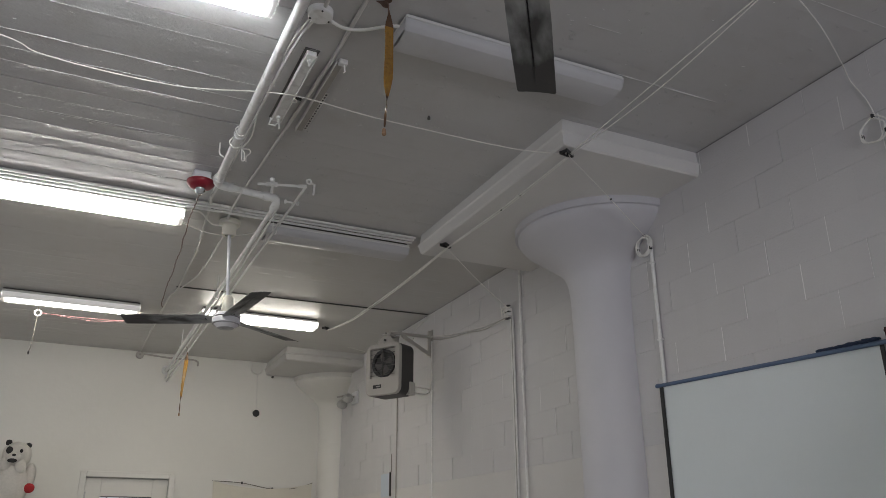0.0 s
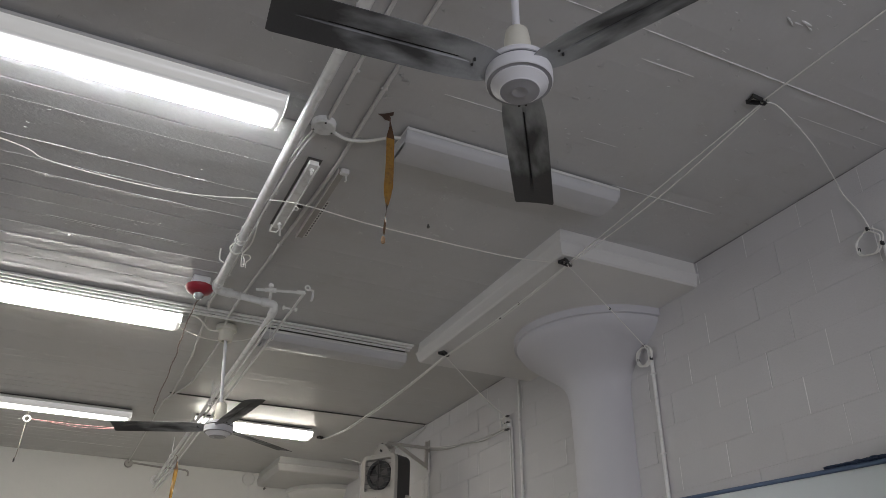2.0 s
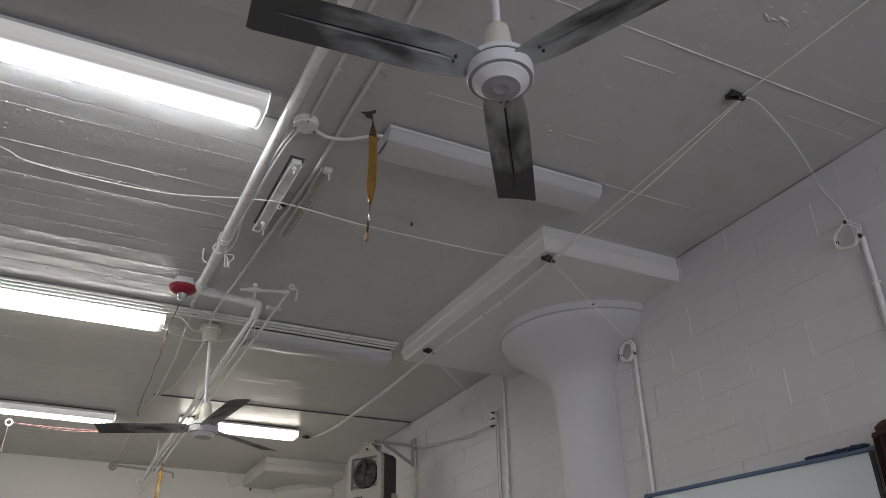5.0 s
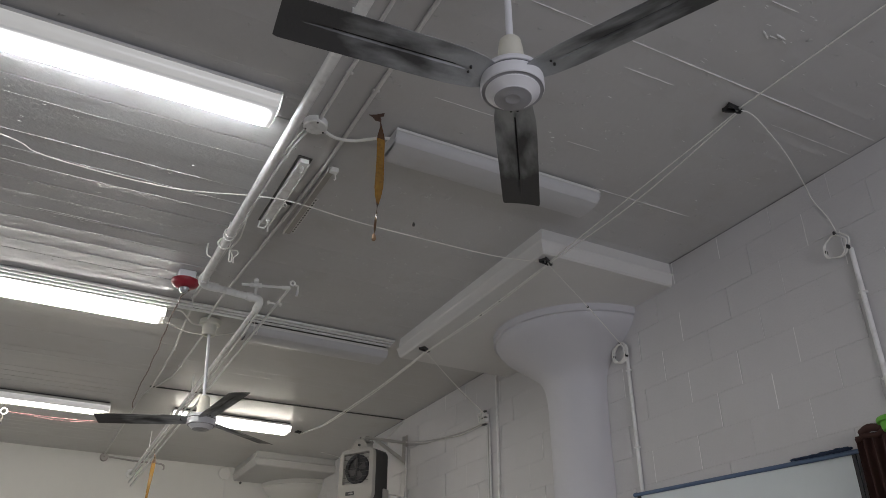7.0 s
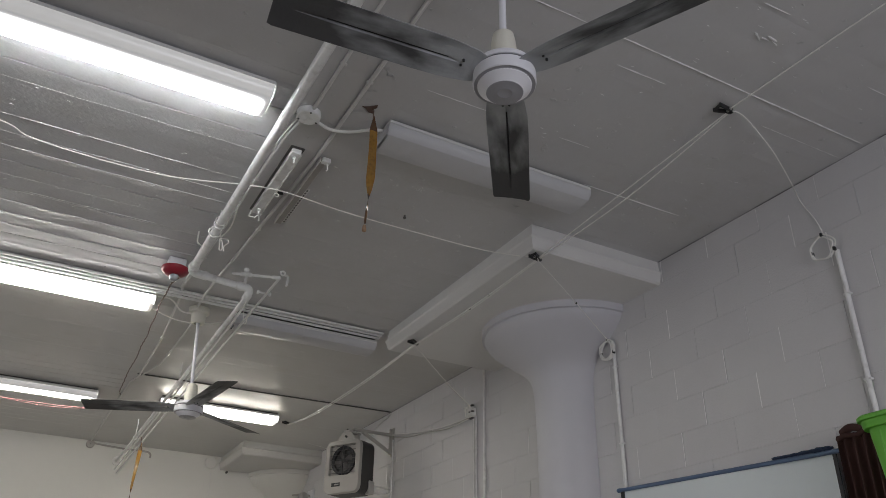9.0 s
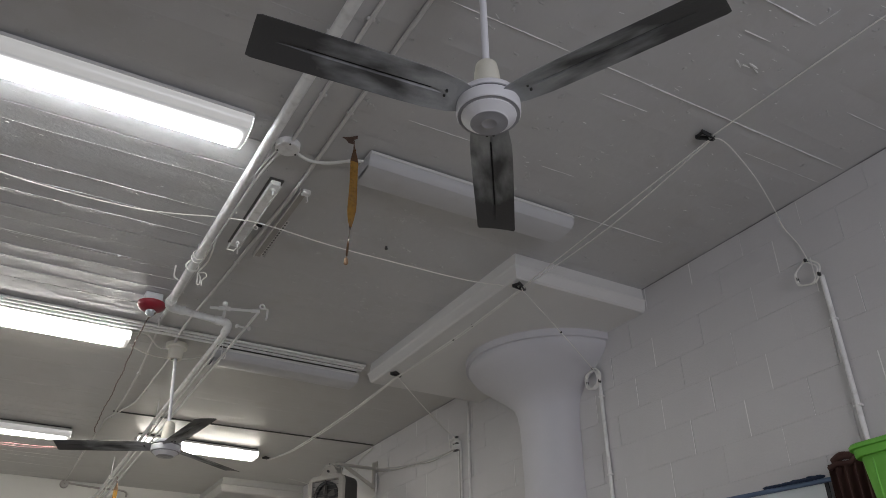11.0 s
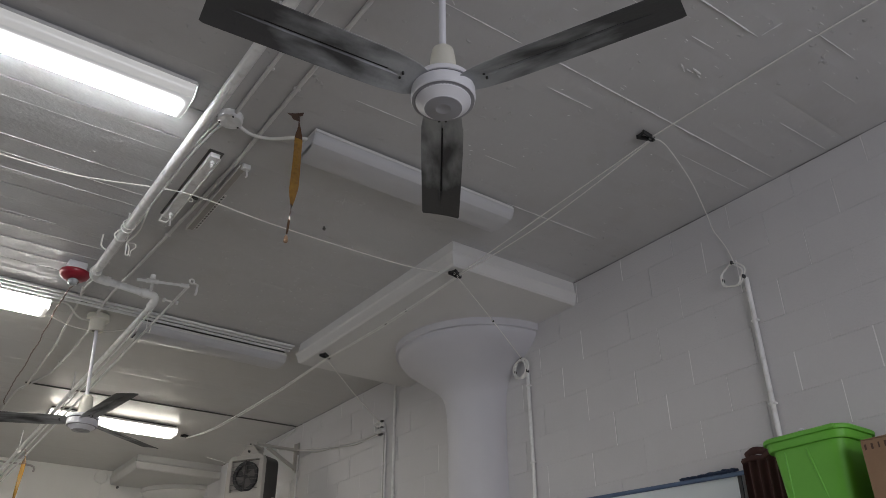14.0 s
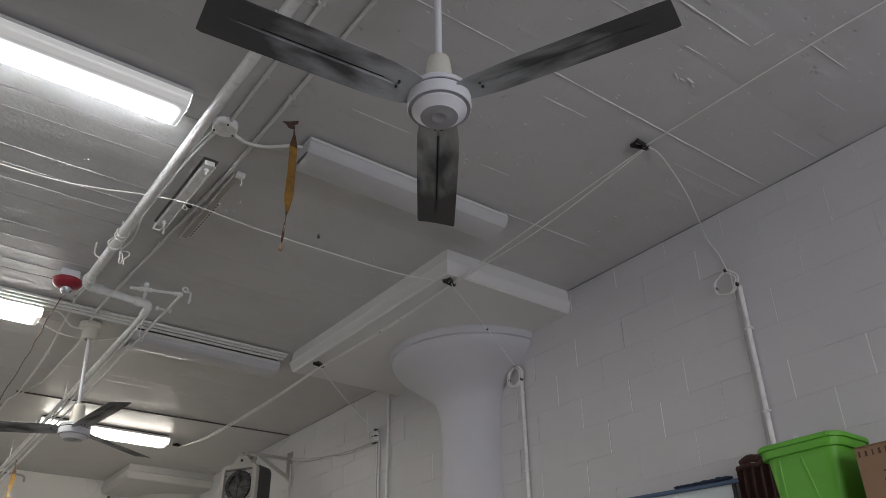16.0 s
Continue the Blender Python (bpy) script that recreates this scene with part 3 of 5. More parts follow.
def ceiling_fan(x, y, hub, first, lean, label):
    """Three-bladed fan; hub is the height of the blades, first the turn of one blade in degrees."""
    t = thing("ceiling_fan", (x, y, hub), label, "fan", "ceiling fans")
    up = CEIL - hub
    lx, ly = lean
    part("motor_housing", lathe([(0, -0.0600), (0.059, -0.0600), (0.061, -0.0585), (0.063, -0.0560), (0.088, -0.037), (0.089, -0.030), (0.099, -0.030), (0.1005, -0.0305), (0.1030, -0.027), (0.1040, -0.020), (0.1035, 0.012),
                                 (0.097, 0.0125), (0.097, 0.020), (0.1035, 0.0205), (0.1035, 0.036), (0.098, 0.043), (0.06, 0.047), (0.02, 0.048), (0, 0.048)], (0, 0, 0), 56), M_PLASTIC, t, "white enamelled motor housing")
    shade_sharp(t.children[-1], 14)
    part("motor_band", lathe([(0.0965, 0.0124), (0.0990, 0.0128), (0.0990, 0.0198), (0.0965, 0.0202)], (0, 0, 0), 48), M_CHROME, t, "bright steel band")
    # ring tinted grey to carry the shade in the groove
    part("groove_ring", lathe([(0.0882, -0.0345), (0.0890, -0.0312), (0.0990, -0.0312), (0.1003, -0.0318)], (0, 0, 0), 48), M_CAP, t, "groove ring, grey for the shade in it")
    part("cap", lathe([(0, -0.0612), (0.021, -0.0612), (0.0225, -0.0622), (0.026, -0.0622), (0.0275, -0.0612), (0.0595, -0.0612), (0.0605, -0.0598)], (0, 0, 0), 40), M_CAP, t, "flat grey plastic cap", smooth=True)
    part("downrod", tube([(0, 0, 0.04), (lx, ly, up - 0.05)], 0.0125, 16), M_PLASTIC, t, "white downrod", smooth=True)
    part("rod_cover", lathe([(0.050, 0.044), (0.047, 0.080), (0.041, 0.150), (0.036, 0.182), (0.028, 0.190), (0.012, 0.191)], (0, 0, 0), 28), M_CREAM, t, "cream plastic cup", smooth=True)
    part("canopy", lathe([(0.028, -0.135), (0.046, -0.135), (0.052, -0.128), (0.056, -0.060), (0.060, -0.055), (0.078, -0.050), (0.080, -0.044), (0.080, -0.012), (0.070, -0.008), (0.055, -0.004), (0.055, 0.002), (0, 0.002)], (lx, ly, up), 32), M_CREAM, t, "cream ceiling cup", smooth=True)
    for k in range(3):
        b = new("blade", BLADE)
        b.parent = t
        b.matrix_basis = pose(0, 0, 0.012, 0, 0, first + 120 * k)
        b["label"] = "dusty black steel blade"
        iron = part("blade_bracket", box((0.07, 0.034, 0.005), (0.125, 0, 0.0065), 0.002), M_STEEL, b)
        for u in (-0.011, 0.011):
            part("bolt", lathe([(0, -0.0085), (0.004, -0.0085), (0.0045, -0.0055), (0.0045, 0)], (0.152, u, 0.003), 8), M_DARK, b)
    return t


ceiling_fan(1.175, 1.60, 2.992, FAN1, (-0.008, -0.008), "white ceiling fan with three dusty black blades")
ceiling_fan(1.135, 5.83, 2.945, FAN2, (-0.045, 0.0), "white ceiling fan with dusty blades below cream cup")

# ---- pipes ----
Z = CEIL - 0.10
pipe = thing("sprinkler_pipe", (0.86, -2.9, CEIL), "thick white painted pipe running below the ceiling", "pipe")


def under(ob, pts):
    o = ob.matrix_basis.translation
    return [tuple(Vector(p) - o) for p in pts]


part("near_run", tube(under(pipe, [(0.836, -2.9, Z), (0.843, 4.94, Z)]), 0.027, 20), M_PIPE, pipe, smooth=True)
part("elbow", tube(under(pipe, [(0.843, 4.85, Z), (0.843, 4.94, Z), (0.852, 4.975, Z), (0.88, 4.995, Z - 0.005), (0.94, 4.992, Z - 0.01)]), 0.030, 20, steps=5), M_PIPE, pipe, smooth=True)
part("collar", cylinder((0.843 - 0.86, 7.795, Z - CEIL), (0.843 - 0.86, 7.825, Z - CEIL), 0.036, 20), M_PIPE, pipe, smooth=True)
part("collar", cylinder(*under(pipe, [(0.925, 4.990, Z - 0.010), (0.955, 4.986, Z - 0.013)]), 0.031, 20), M_PIPE, pipe, smooth=True)
part("collar", cylinder(*under(pipe, [(1.165, 4.961, 3.607), (1.195, 4.957, 3.604)]), 0.032, 20), M_PIPE, pipe, smooth=True)
part("cross_run", tube(under(pipe, [(0.88, 4.995, Z - 0.005), (1.22, 4.955, 3.60)]), 0.024, 20), M_PIPE, pipe, smooth=True)
part("elbow", tube(under(pipe, [(1.15, 4.958, 3.608), (1.215, 4.955, 3.602), (1.238, 4.958, 3.596), (1.247, 4.972, 3.582), (1.248, 5.00, 3.568), (1.248, 5.05, 3.563)]), 0.028, 20, steps=5), M_PIPE, pipe, smooth=True)
part("far_run", tube(under(pipe, [(1.248, 5.02, 3.564), (1.27, FAR + 0.01, 3.535)]), 0.0175, 20), M_PIPE, pipe, smooth=True)
part("wall_flange", lathe([(0, 0), (0.06, 0), (0.055, 0.012), (0.028, 0.02)], (0, 0, 0), 24), M_PIPE, pipe).matrix_basis = pose(1.27 - 0.86, FAR + 2.9, 3.535 - CEIL, 90, 0, 0)
for y in (0.6, 2.25, 4.25):
    part("hanger", ring((0.84 - 0.86, y + 2.9, Z - CEIL), 0.0315, 0.004, "y"), M_PIPE, pipe)
    part("hanger_rod", cylinder((-0.02, y + 2.9, -0.066), (-0.02, y + 2.9, 0.0), 0.005, 8), M_PIPE, pipe)
for y in (7.2, 9.4):
    part("hanger", ring((1.26 - 0.86, y + 2.9, 3.535 - CEIL), 0.0215, 0.004, "y"), M_PIPE, pipe)
    part("hanger_rod", cylinder((0.40, y + 2.9, 3.565 - CEIL), (0.40, y + 2.9, 0.0), 0.005, 8), M_PIPE, pipe)

# small pipe with tee and valves above the second elbow
sp = thing("valve_pipe", (1.19, 4.88, 3.66), "small white painted pipe with tee and valve fittings", "pipe")
part("bar", tube(under(sp, [(1.10, 4.915, 3.668), (1.385, 4.80, 3.655)]), 0.0095, 12), M_PIPE, sp, smooth=True)
part("tee", tube(under(sp, [(1.155, 4.893, 3.666), (1.225, 4.865, 3.663)]), 0.016, 12), M_PIPE, sp, smooth=True)
part("nipple", tube(under(sp, [(1.19, 4.88, 3.70), (1.195, 4.885, 3.66), (1.205, 4.95, 3.61)]), 0.010, 12), M_PIPE, sp, smooth=True)
part("cap", lathe([(0, 0.018), (0.015, 0.016), (0.018, 0.010), (0.018, -0.006), (0.010, -0.010)], (0, 0, 0.035), 8), M_PIPE, sp)
part("valve", tube(under(sp, [(1.355, 4.812, 3.656), (1.405, 4.792, 3.654)]), 0.0135, 12), M_PIPE, sp, smooth=True)
part("valve_eye", ring((1.415 - 1.19, 4.775 - 4.88, 0.025), 0.016, 0.006, "y"), M_PIPE, sp, smooth=True)
part("lever", tube(under(sp, [(1.43, 4.775, 3.675), (1.452, 4.765, 3.665), (1.45, 4.76, 3.61), (1.443, 4.755, 3.585)]), 0.0075, 8), M_PIPE, sp, smooth=True)
part("long_run", tube(under(sp, [(1.40, 4.79, 3.65), (1.29, FAR, 3.39)]), 0.0098, 12), M_PIPE, sp, smooth=True)
part("clamp", tube(under(sp, [(1.33, 5.07, 3.643), (1.43, 5.06, 3.638)]), 0.007, 8), M_PIPE, sp, smooth=True)
part("clamp_bolt", box((0.017, 0.024, 0.026), (1.42 - 1.19, 0.18, -0.022), 0.004), M_PIPE, sp)
part("clamp_bolt", box((0.017, 0.024, 0.026), (1.335 - 1.19, 0.19, -0.018), 0.004), M_PIPE, sp)
sp2 = thing("thin_pipe", (1.29, 5.2, 3.55), "thin white painted pipe below the thick pipe", "pipe")
part("run", tube(under(sp2, [(1.285, 5.06, 3.59), (1.32, 5.6, 3.618), (1.325, 5.98, 3.612), (1.262, FAR, 3.43)]), 0.0075, 10), M_PIPE, sp2, smooth=True)
part("loop", tube(under(sp2, [(1.31, 5.30, 3.62), (1.315, 5.32, 3.55), (1.325, 5.34, 3.50), (1.35, 5.36, 3.51), (1.36, 5.38, 3.60)]), 0.0028, 6, steps=5), M_CABLE, sp2, smooth=True)


# ---- conduits on the ceiling ----
def conduit(name, label, pts, r=0.008, mat=M_CONDUIT, clips=(), steps=0, category="conduit"):
    t = thing(name, pts[0], label, category)
    part("run", tube(under(t, pts), r, 10, steps=steps), mat, t, smooth=True)
    for c in clips:
        cx, cy, cz = Vector(c) - Vector(pts[0])
        part("clip", box((0.034, 0.016, 0.012), (cx, cy, cz), 0.003), mat, t)
    return t


c0 = CEIL - 0.013
conduit("conduit", "thin painted conduit along the ceiling to the fan", [(1.125, -2.8, c0), (1.130, 2.65, c0), (1.136, 3.39, c0), (1.09, 4.60, c0), (1.06, 5.31, c0), (1.052, 5.54, c0 - 0.01), (1.06, 5.77, c0 - 0.01)], 0.0105,
        clips=[(1.128, 2.30, c0), (1.13, 2.68, c0), (1.10, 4.35, c0)])
conduit("conduit", "thin painted conduit along the ceiling into a round box", [(0.955, -2.8, c0), (0.968, 2.43, c0), (0.97, 3.0, c0)], 0.0095, clips=[(0.966, 2.10, c0), (0.972, 2.62, c0)])
conduit("conduit", "thin painted conduit along the ceiling beside the thick pipe", [(0.95, 3.12, c0), (0.925, 3.33, c0), (0.912, 3.75, c0), (0.900, 4.92, c0), (0.88, 5.45, c0)], 0.0085, clips=[(0.912, 3.78, c0), (0.900, 4.92, c0)], steps=4)
conduit("conduit", "thin painted conduit along the ceiling beside the thick pipe", [(0.935, 3.08, c0), (0.900, 3.4, c0), (0.893, 3.9, c0), (0.882, 4.6, c0), (0.87, 5.3, c0)], 0.005, steps=4)
conduit("conduit", "thin painted conduit along the ceiling behind the fan", [(0.87, 5.40, c0), (0.90, 5.60, c0), (0.96, 6.6, c0), (0.975, 7.78, c0), (0.93, 8.0, c0), (0.918, FAR - 0.05, c0)], 0.009, clips=[(0.96, 6.6, c0), (0.955, 7.9, c0), (0.92, 9.6, c0)])
conduit("conduit", "thin painted conduit along the ceiling behind the fan", [(1.10, 5.95, c0), (1.105, 6.25, c0), (1.087, 7.20, c0), (1.06, 7.42, c0), (0.99, 7.76, c0)], 0.008, clips=[(1.09, 7.0, c0)], steps=3)
conduit("conduit", "thin painted conduit along the top of the end wall", [(0.918, FAR - 0.012, CEIL - 0.03), (1.30, FAR - 0.012, CEIL - 0.055), (1.62, FAR - 0.012, CEIL - 0.06), (1.655, FAR - 0.012, CEIL - 0.13)], 0.012, M_DULL, steps=4)
wb = thing("junction_box", (0.918, FAR - 0.02, CEIL - 0.05), "small round painted junction box on the end wall", "junction box")
part("body", lathe([(0, 0.03), (0.045, 0.03), (0.05, 0.02), (0.05, -0.02), (0, -0.02)], (0, 0, 0), 20), M_DULL, wb, smooth=True).matrix_basis = pose(0, 0, 0, 90, 0, 0)
part("cover_screw", lathe([(0, 0.034), (0.006, 0.034), (0.006, 0.028)], (0, 0, 0), 8), M_DARK, wb).matrix_basis = pose(0.0, 0, 0, 90, 0, 0)
conduit("lamp_cable", "thin white cable between lamp and fan", [(0.73, 5.72, CEIL - 0.03), (0.84, 5.70, CEIL - 0.03), (0.95, 5.80, CEIL - 0.07), (1.04, 5.83, CEIL - 0.06)], 0.006, M_CABLE, steps=5, category="cable")
conduit("lamp_cable", "thin white cable between lamp and fan", [(0.73, 5.90, CEIL - 0.05), (0.95, 5.95, CEIL - 0.09), (1.18, 5.90, CEIL - 0.09), (1.36, 5.80, CEIL - 0.05)], 0.004, M_CABLE, steps=5, category="cable")
AW = smooth_line([(0.775, 5.03, 3.60), (0.765, 5.35, 3.645), (0.77, 5.8, 3.60), (0.81, 6.4, 3.655), (0.845, 7.2, 3.70), (0.88, 8.2, 3.735), (0.93, 8.6, 3.74)], 22)
pts = [tuple(p + Vector((0.0028 * math.sin(i * 1.7) + 0.004 * math.sin(i * 0.31), 0, 0.003 * math.cos(i * 1.7)))) for i, p in enumerate(AW)]
conduit("alarm_wire", "thin twisted brown wire hanging below the ceiling", pts, 0.0038, M_TWIST, category="wire")

# round junction box by the thick pipe
rose = thing("junction_box", (0.965, 3.06, CEIL), "round white painted junction box on the ceiling", "junction box")
part("body", lathe([(0, -0.036), (0.054, -0.036), (0.060, -0.031), (0.061, 0.0), (0, 0)], (0, 0, 0), 28), M_PIPE, rose, smooth=True)
for a in (20, 150, 265):
    part("screw", lathe([(0, -0.044), (0.005, -0.044), (0.005, -0.038)], (0.050 * math.cos(radians(a)), 0.050 * math.sin(radians(a)), 0.004), 8), M_DARK, rose)
part("cable_gland", cylinder((0.045, 0.02, -0.02), (0.074, 0.03, -0.02), 0.0075, 10), M_PIPE, rose)
conduit("lamp_cable", "white cable from junction box to an unlit lamp", [(1.035, 3.09, CEIL - 0.022), (1.10, 3.10, CEIL - 0.03), (1.19, 3.08, CEIL - 0.025), (1.28, 3.0, CEIL - 0.03), (1.345, 2.97, CEIL - 0.03)], 0.0085, M_CABLE, steps=6, category="cable")

# bare batten plate with bolts, and the slotted rail beside it
bat = thing("batten", (1.02, 3.755, CEIL), "empty white painted metal batten with bolts", "bracket")
part("channel", box((0.052, 0.74, 0.034), (0, 0, -0.017), 0.003), M_PIPE, bat)
part("lip", box((0.006, 0.74, 0.012), (0.029, 0, -0.034), 0.002), M_PIPE, bat)
# wider dark strip paints the deep shadow round the stood-off batten
part("backing", box((0.078, 0.77, 0.006), (0, 0, -0.003), 0.001), M_GAP, bat, "dark strip drawn as the shadow round the batten")
for y in (-0.33, 0.30):
    part("bolt", lathe([(0, -0.075), (0.006, -0.075), (0.006, -0.052), (0.012, -0.052), (0.012, -0.040), (0.008, -0.034)], (0.0, y, 0), 8), M_PIPE, bat)
part("hook", tube([(-0.03, 0.36, -0.02), (-0.035, 0.39, -0.05), (0.0, 0.38, -0.055), (0.02, 0.37, -0.03), (0.03, 0.40, -0.06)], 0.006, 6), M_PIPE, bat)
cl = thing("cable_clip", (1.06, 3.80, CEIL - 0.045), "small dark cable clip on the batten", "clip")
part("jaw", box((0.034, 0.016, 0.018), (0.008, 0, 0), 0.004), M_DARK, cl)
part("ring", ring((-0.012, 0, -0.020), 0.012, 0.0025, "y"), M_CABLE, cl)
rl = thing("slotted_rail", (1.18, 3.80, CEIL), "slotted metal rail on the ceiling, its shaded body coloured grey", "rail")
# shaded inside of the rail is coloured darker, its lit left wall lighter
part("channel", box((0.040, 0.80, 0.018), (0, 0, -0.009), 0.002), M_DULL, rl)
part("flange", box((0.006, 0.80, 0.030), (-0.021, 0, -0.015), 0.002), M_CONDUIT, rl)
part("lip", box((0.026, 0.46, 0.004), (0.033, 0.17, -0.004), 0.001), M_CONDUIT, rl)
for i in range(14):
    part("slot", box((0.010, 0.013, 0.003), (0.034, -0.04 + 0.032 * i, -0.0068), 0.001), M_DARK, rl)
part("end_bracket", box((0.045, 0.035, 0.03), (0.012, -0.40, -0.018), 0.004), M_PIPE, rl)
part("hook", tube([(0.02, -0.40, -0.03), (0.025, -0.40, -0.07), (0.018, -0.395, -0.075)], 0.004, 6), M_PIPE, rl)

# loops of cable tied to the thick pipe
lp = thing("cable_loop", (0.858, 4.36, Z), "white cable tied in loops round the pipe", "cable")
part("wrap", ring((-0.017, 0, 0), 0.036, 0.0042, "y", wobble=0.05, turns=2), M_CABLE, lp, smooth=True)
part("wrap", ring((-0.017, -0.16, 0), 0.034, 0.0032, "y", wobble=0.04), M_CABLE, lp, smooth=True)
part("bow", tube([(0.02, 0, -0.035), (0.040, 0.01, -0.055), (0.045, 0.02, -0.095), (0.028, 0.01, -0.105), (0.024, 0.0, -0.07), (0.02, 0, -0.035)], 0.0038, 8, steps=6), M_CABLE, lp, smooth=True)
part("bow", tube([(0.02, 0, -0.035), (0.060, -0.02, -0.038), (0.07, -0.02, -0.060), (0.052, 0.0, -0.08), (0.055, 0.01, -0.11)], 0.0034, 8, steps=6), M_CABLE, lp, smooth=True)
part("tail", tube([(-0.05, 0.20, -0.01), (-0.075, 0.22, 0.02), (-0.08, 0.20, 0.085)], 0.005, 8, steps=4), M_CABLE, lp, smooth=True)
part("tail", tube([(0.02, -0.02, -0.035), (0.05, -0.12, 0.0), (0.04, -0.30, 0.06)], 0.005, 8, steps=4), M_CABLE, lp, smooth=True)

# red alarm sounder
al = thing("alarm_sounder", (0.752, 5.09, CEIL), "red fire alarm sounder with clear lamp on ceiling", "alarm")
part("back_box", box((0.115, 0.115, 0.058), (0, 0, -0.029), 0.006), M_PLASTIC, al, "white square back box")
part("dome", lathe([(0.03, -0.113), (0.060, -0.108), (0.080, -0.096), (0.090, -0.082), (0.093, -0.070), (0.091, -0.062), (0.080, -0.058), (0, -0.058)], (0, 0, 0), 36), M_RED, al, "red dome", smooth=True)
part("beacon", lathe([(0, -0.160), (0.018, -0.156), (0.030, -0.145), (0.034, -0.125), (0.030, -0.118)], (0.0, -0.012, 0), 24), M_CLEAR, al, "clear glass beacon", smooth=True)


# ---- cables strung across the ceiling ----
def bulldog_clip(x, y, z, rz, label="small black metal spring clip holding cables"):
    t = thing("spring_clip", (x, y, z), label, "clip", "spring clips", rz=rz)
    for s in (-1, 1):
        bm = bmesh.new()
        low = [bm.verts.new(v) for v in ((-0.055, 0.024 * s - 0.004, 0), (0.035, 0.006 * s - 0.004, 0), (0.035, 0.006 * s + 0.004, 0), (-0.055, 0.024 * s + 0.004, 0))]
        top = [bm.verts.new(v.co + Vector((0, 0, 0.022))) for v in low]
        bm.faces.new(low)
        bm.faces.new(top[::-1])
        for i in range(4):
            bm.faces.new((low[i], low[(i + 1) % 4], top[(i + 1) % 4], top[i]))
        part("jaw", bm, M_DARK, t)
    part("bridge", box((0.006, 0.046, 0.018), (-0.05, 0, 0.012), 0.002), M_DARK, t)
    part("spring", cylinder((0.015, -0.020, 0.011), (0.015, 0.020, 0.011), 0.008, 10), M_STEEL, t)
    part("hook", tube([(0.035, 0, 0), (0.05, 0, 0.015), (0.05, 0, 0.035)], 0.004, 6), M_STEEL, t)
    return t


bulldog_clip(2.655, 3.50, 3.555, 20)
bulldog_clip(2.66, 5.20, 3.555, 25)
bulldog_clip(2.735, 1.99, CEIL - 0.025, -8)
bulldog_clip(2.755, 8.60, CEIL - 0.025, 20)


def cable(pts, r, label="thin white cable strung below the ceiling", mat=M_CABLE, steps=8):
    return conduit("cable", label, pts, r, mat, steps=steps, category="cable")


cable([(-2.6, 3.5, 3.735), (-1.6, 3.62, 3.70), (-0.473, 3.85, 3.72), (-0.25, 3.955, 3.72), (0.07, 3.99, 3.72), (0.41, 3.98, 3.72), (0.63, 3.93, 3.722), (0.84, 3.86, 3.725), (1.07, 3.77, 3.70), (1.49, 3.79, 3.69), (1.94, 3.77, 3.675), (2.36, 3.72, 3.65), (2.52, 3.62, 3.61), (2.64, 3.50, 3.565)], 0.0036,
      "white cable sagging across the ceiling above the pipe")
cable([(2.655, 3.50, 3.56), (2.70, 2.75, 3.645), (2.745, 2.00, 3.725)], 0.0034)
cable([(2.665, 3.50, 3.56), (2.735, 2.75, 3.625), (2.755, 2.00, 3.725)], 0.0034)
cable([(2.745, 1.98, 3.735), (2.775, 1.11, 3.74), (2.83, 0.2, 3.74), (2.9, -1.5, 3.74)], 0.0036)
cable([(2.755, 1.98, 3.73), (2.80, 1.965, 3.722), (2.90, 1.985, 3.705), (3.15, 2.07, 3.668), (3.45, 2.21, 3.640), (3.575, 2.27, 3.614), (3.588, 2.218, 3.478), (3.58, 2.185, 3.365)], 0.0030, "white cable drooping from ceiling clip to wall coil")
cable([(2.655, 3.52, 3.555), (2.665, 4.30, 3.545), (2.66, 5.19, 3.55)], 0.0040, "thin white cable along underside of drop panel")
cable([(2.665, 3.52, 3.553), (2.678, 4.35, 3.538), (2.668, 5.19, 3.55)], 0.0033, "thin white cable along underside of drop panel")
cable([(2.66, 5.21, 3.55), (2.715, 6.2, 3.575), (2.735, 7.3, 3.60), (2.735, 7.9, 3.625), (2.755, 8.59, 3.715)], 0.0062, "white cable sagging towards a lit lamp")
cable([(2.67, 5.21, 3.55), (2.725, 6.2, 3.565), (2.75, 7.3, 3.592), (2.745, 7.9, 3.62), (2.765, 8.59, 3.715)], 0.0045, "white cable sagging towards a lit lamp")
cable([(2.66, 3.50, 3.55), (3.10, 3.70, 3.435), (3.56, 3.95, 3.35)], 0.0028, "thin white cable from clip to wall coil")
cable([(2.66, 5.20, 3.55), (3.10, 5.51, 3.43), (3.565, 5.82, 3.33)], 0.0032, "thin white cable from clip to wall box")
for x, y, z in ((2.668, 4.10, 3.549), (2.672, 4.36, 3.545), (3.10, 3.70, 3.437)):
    k = thing("cable_tie", (x, y, z), "tiny black cable tie round a white cable", "cable tie")
    part("band", box((0.012, 0.010, 0.014), (0, 0, 0), 0.002), M_DARK, k)

# nail stub in the slab
nl = thing("nail", (1.838, 3.735, CEIL), "small rusty bolt stub in the ceiling", "bolt")
part("shank", lathe([(0, -0.022), (0.009, -0.022), (0.010, -0.012), (0.006, -0.010), (0.006, 0)], (0, 0, 0), 8), M_GAP, nl)


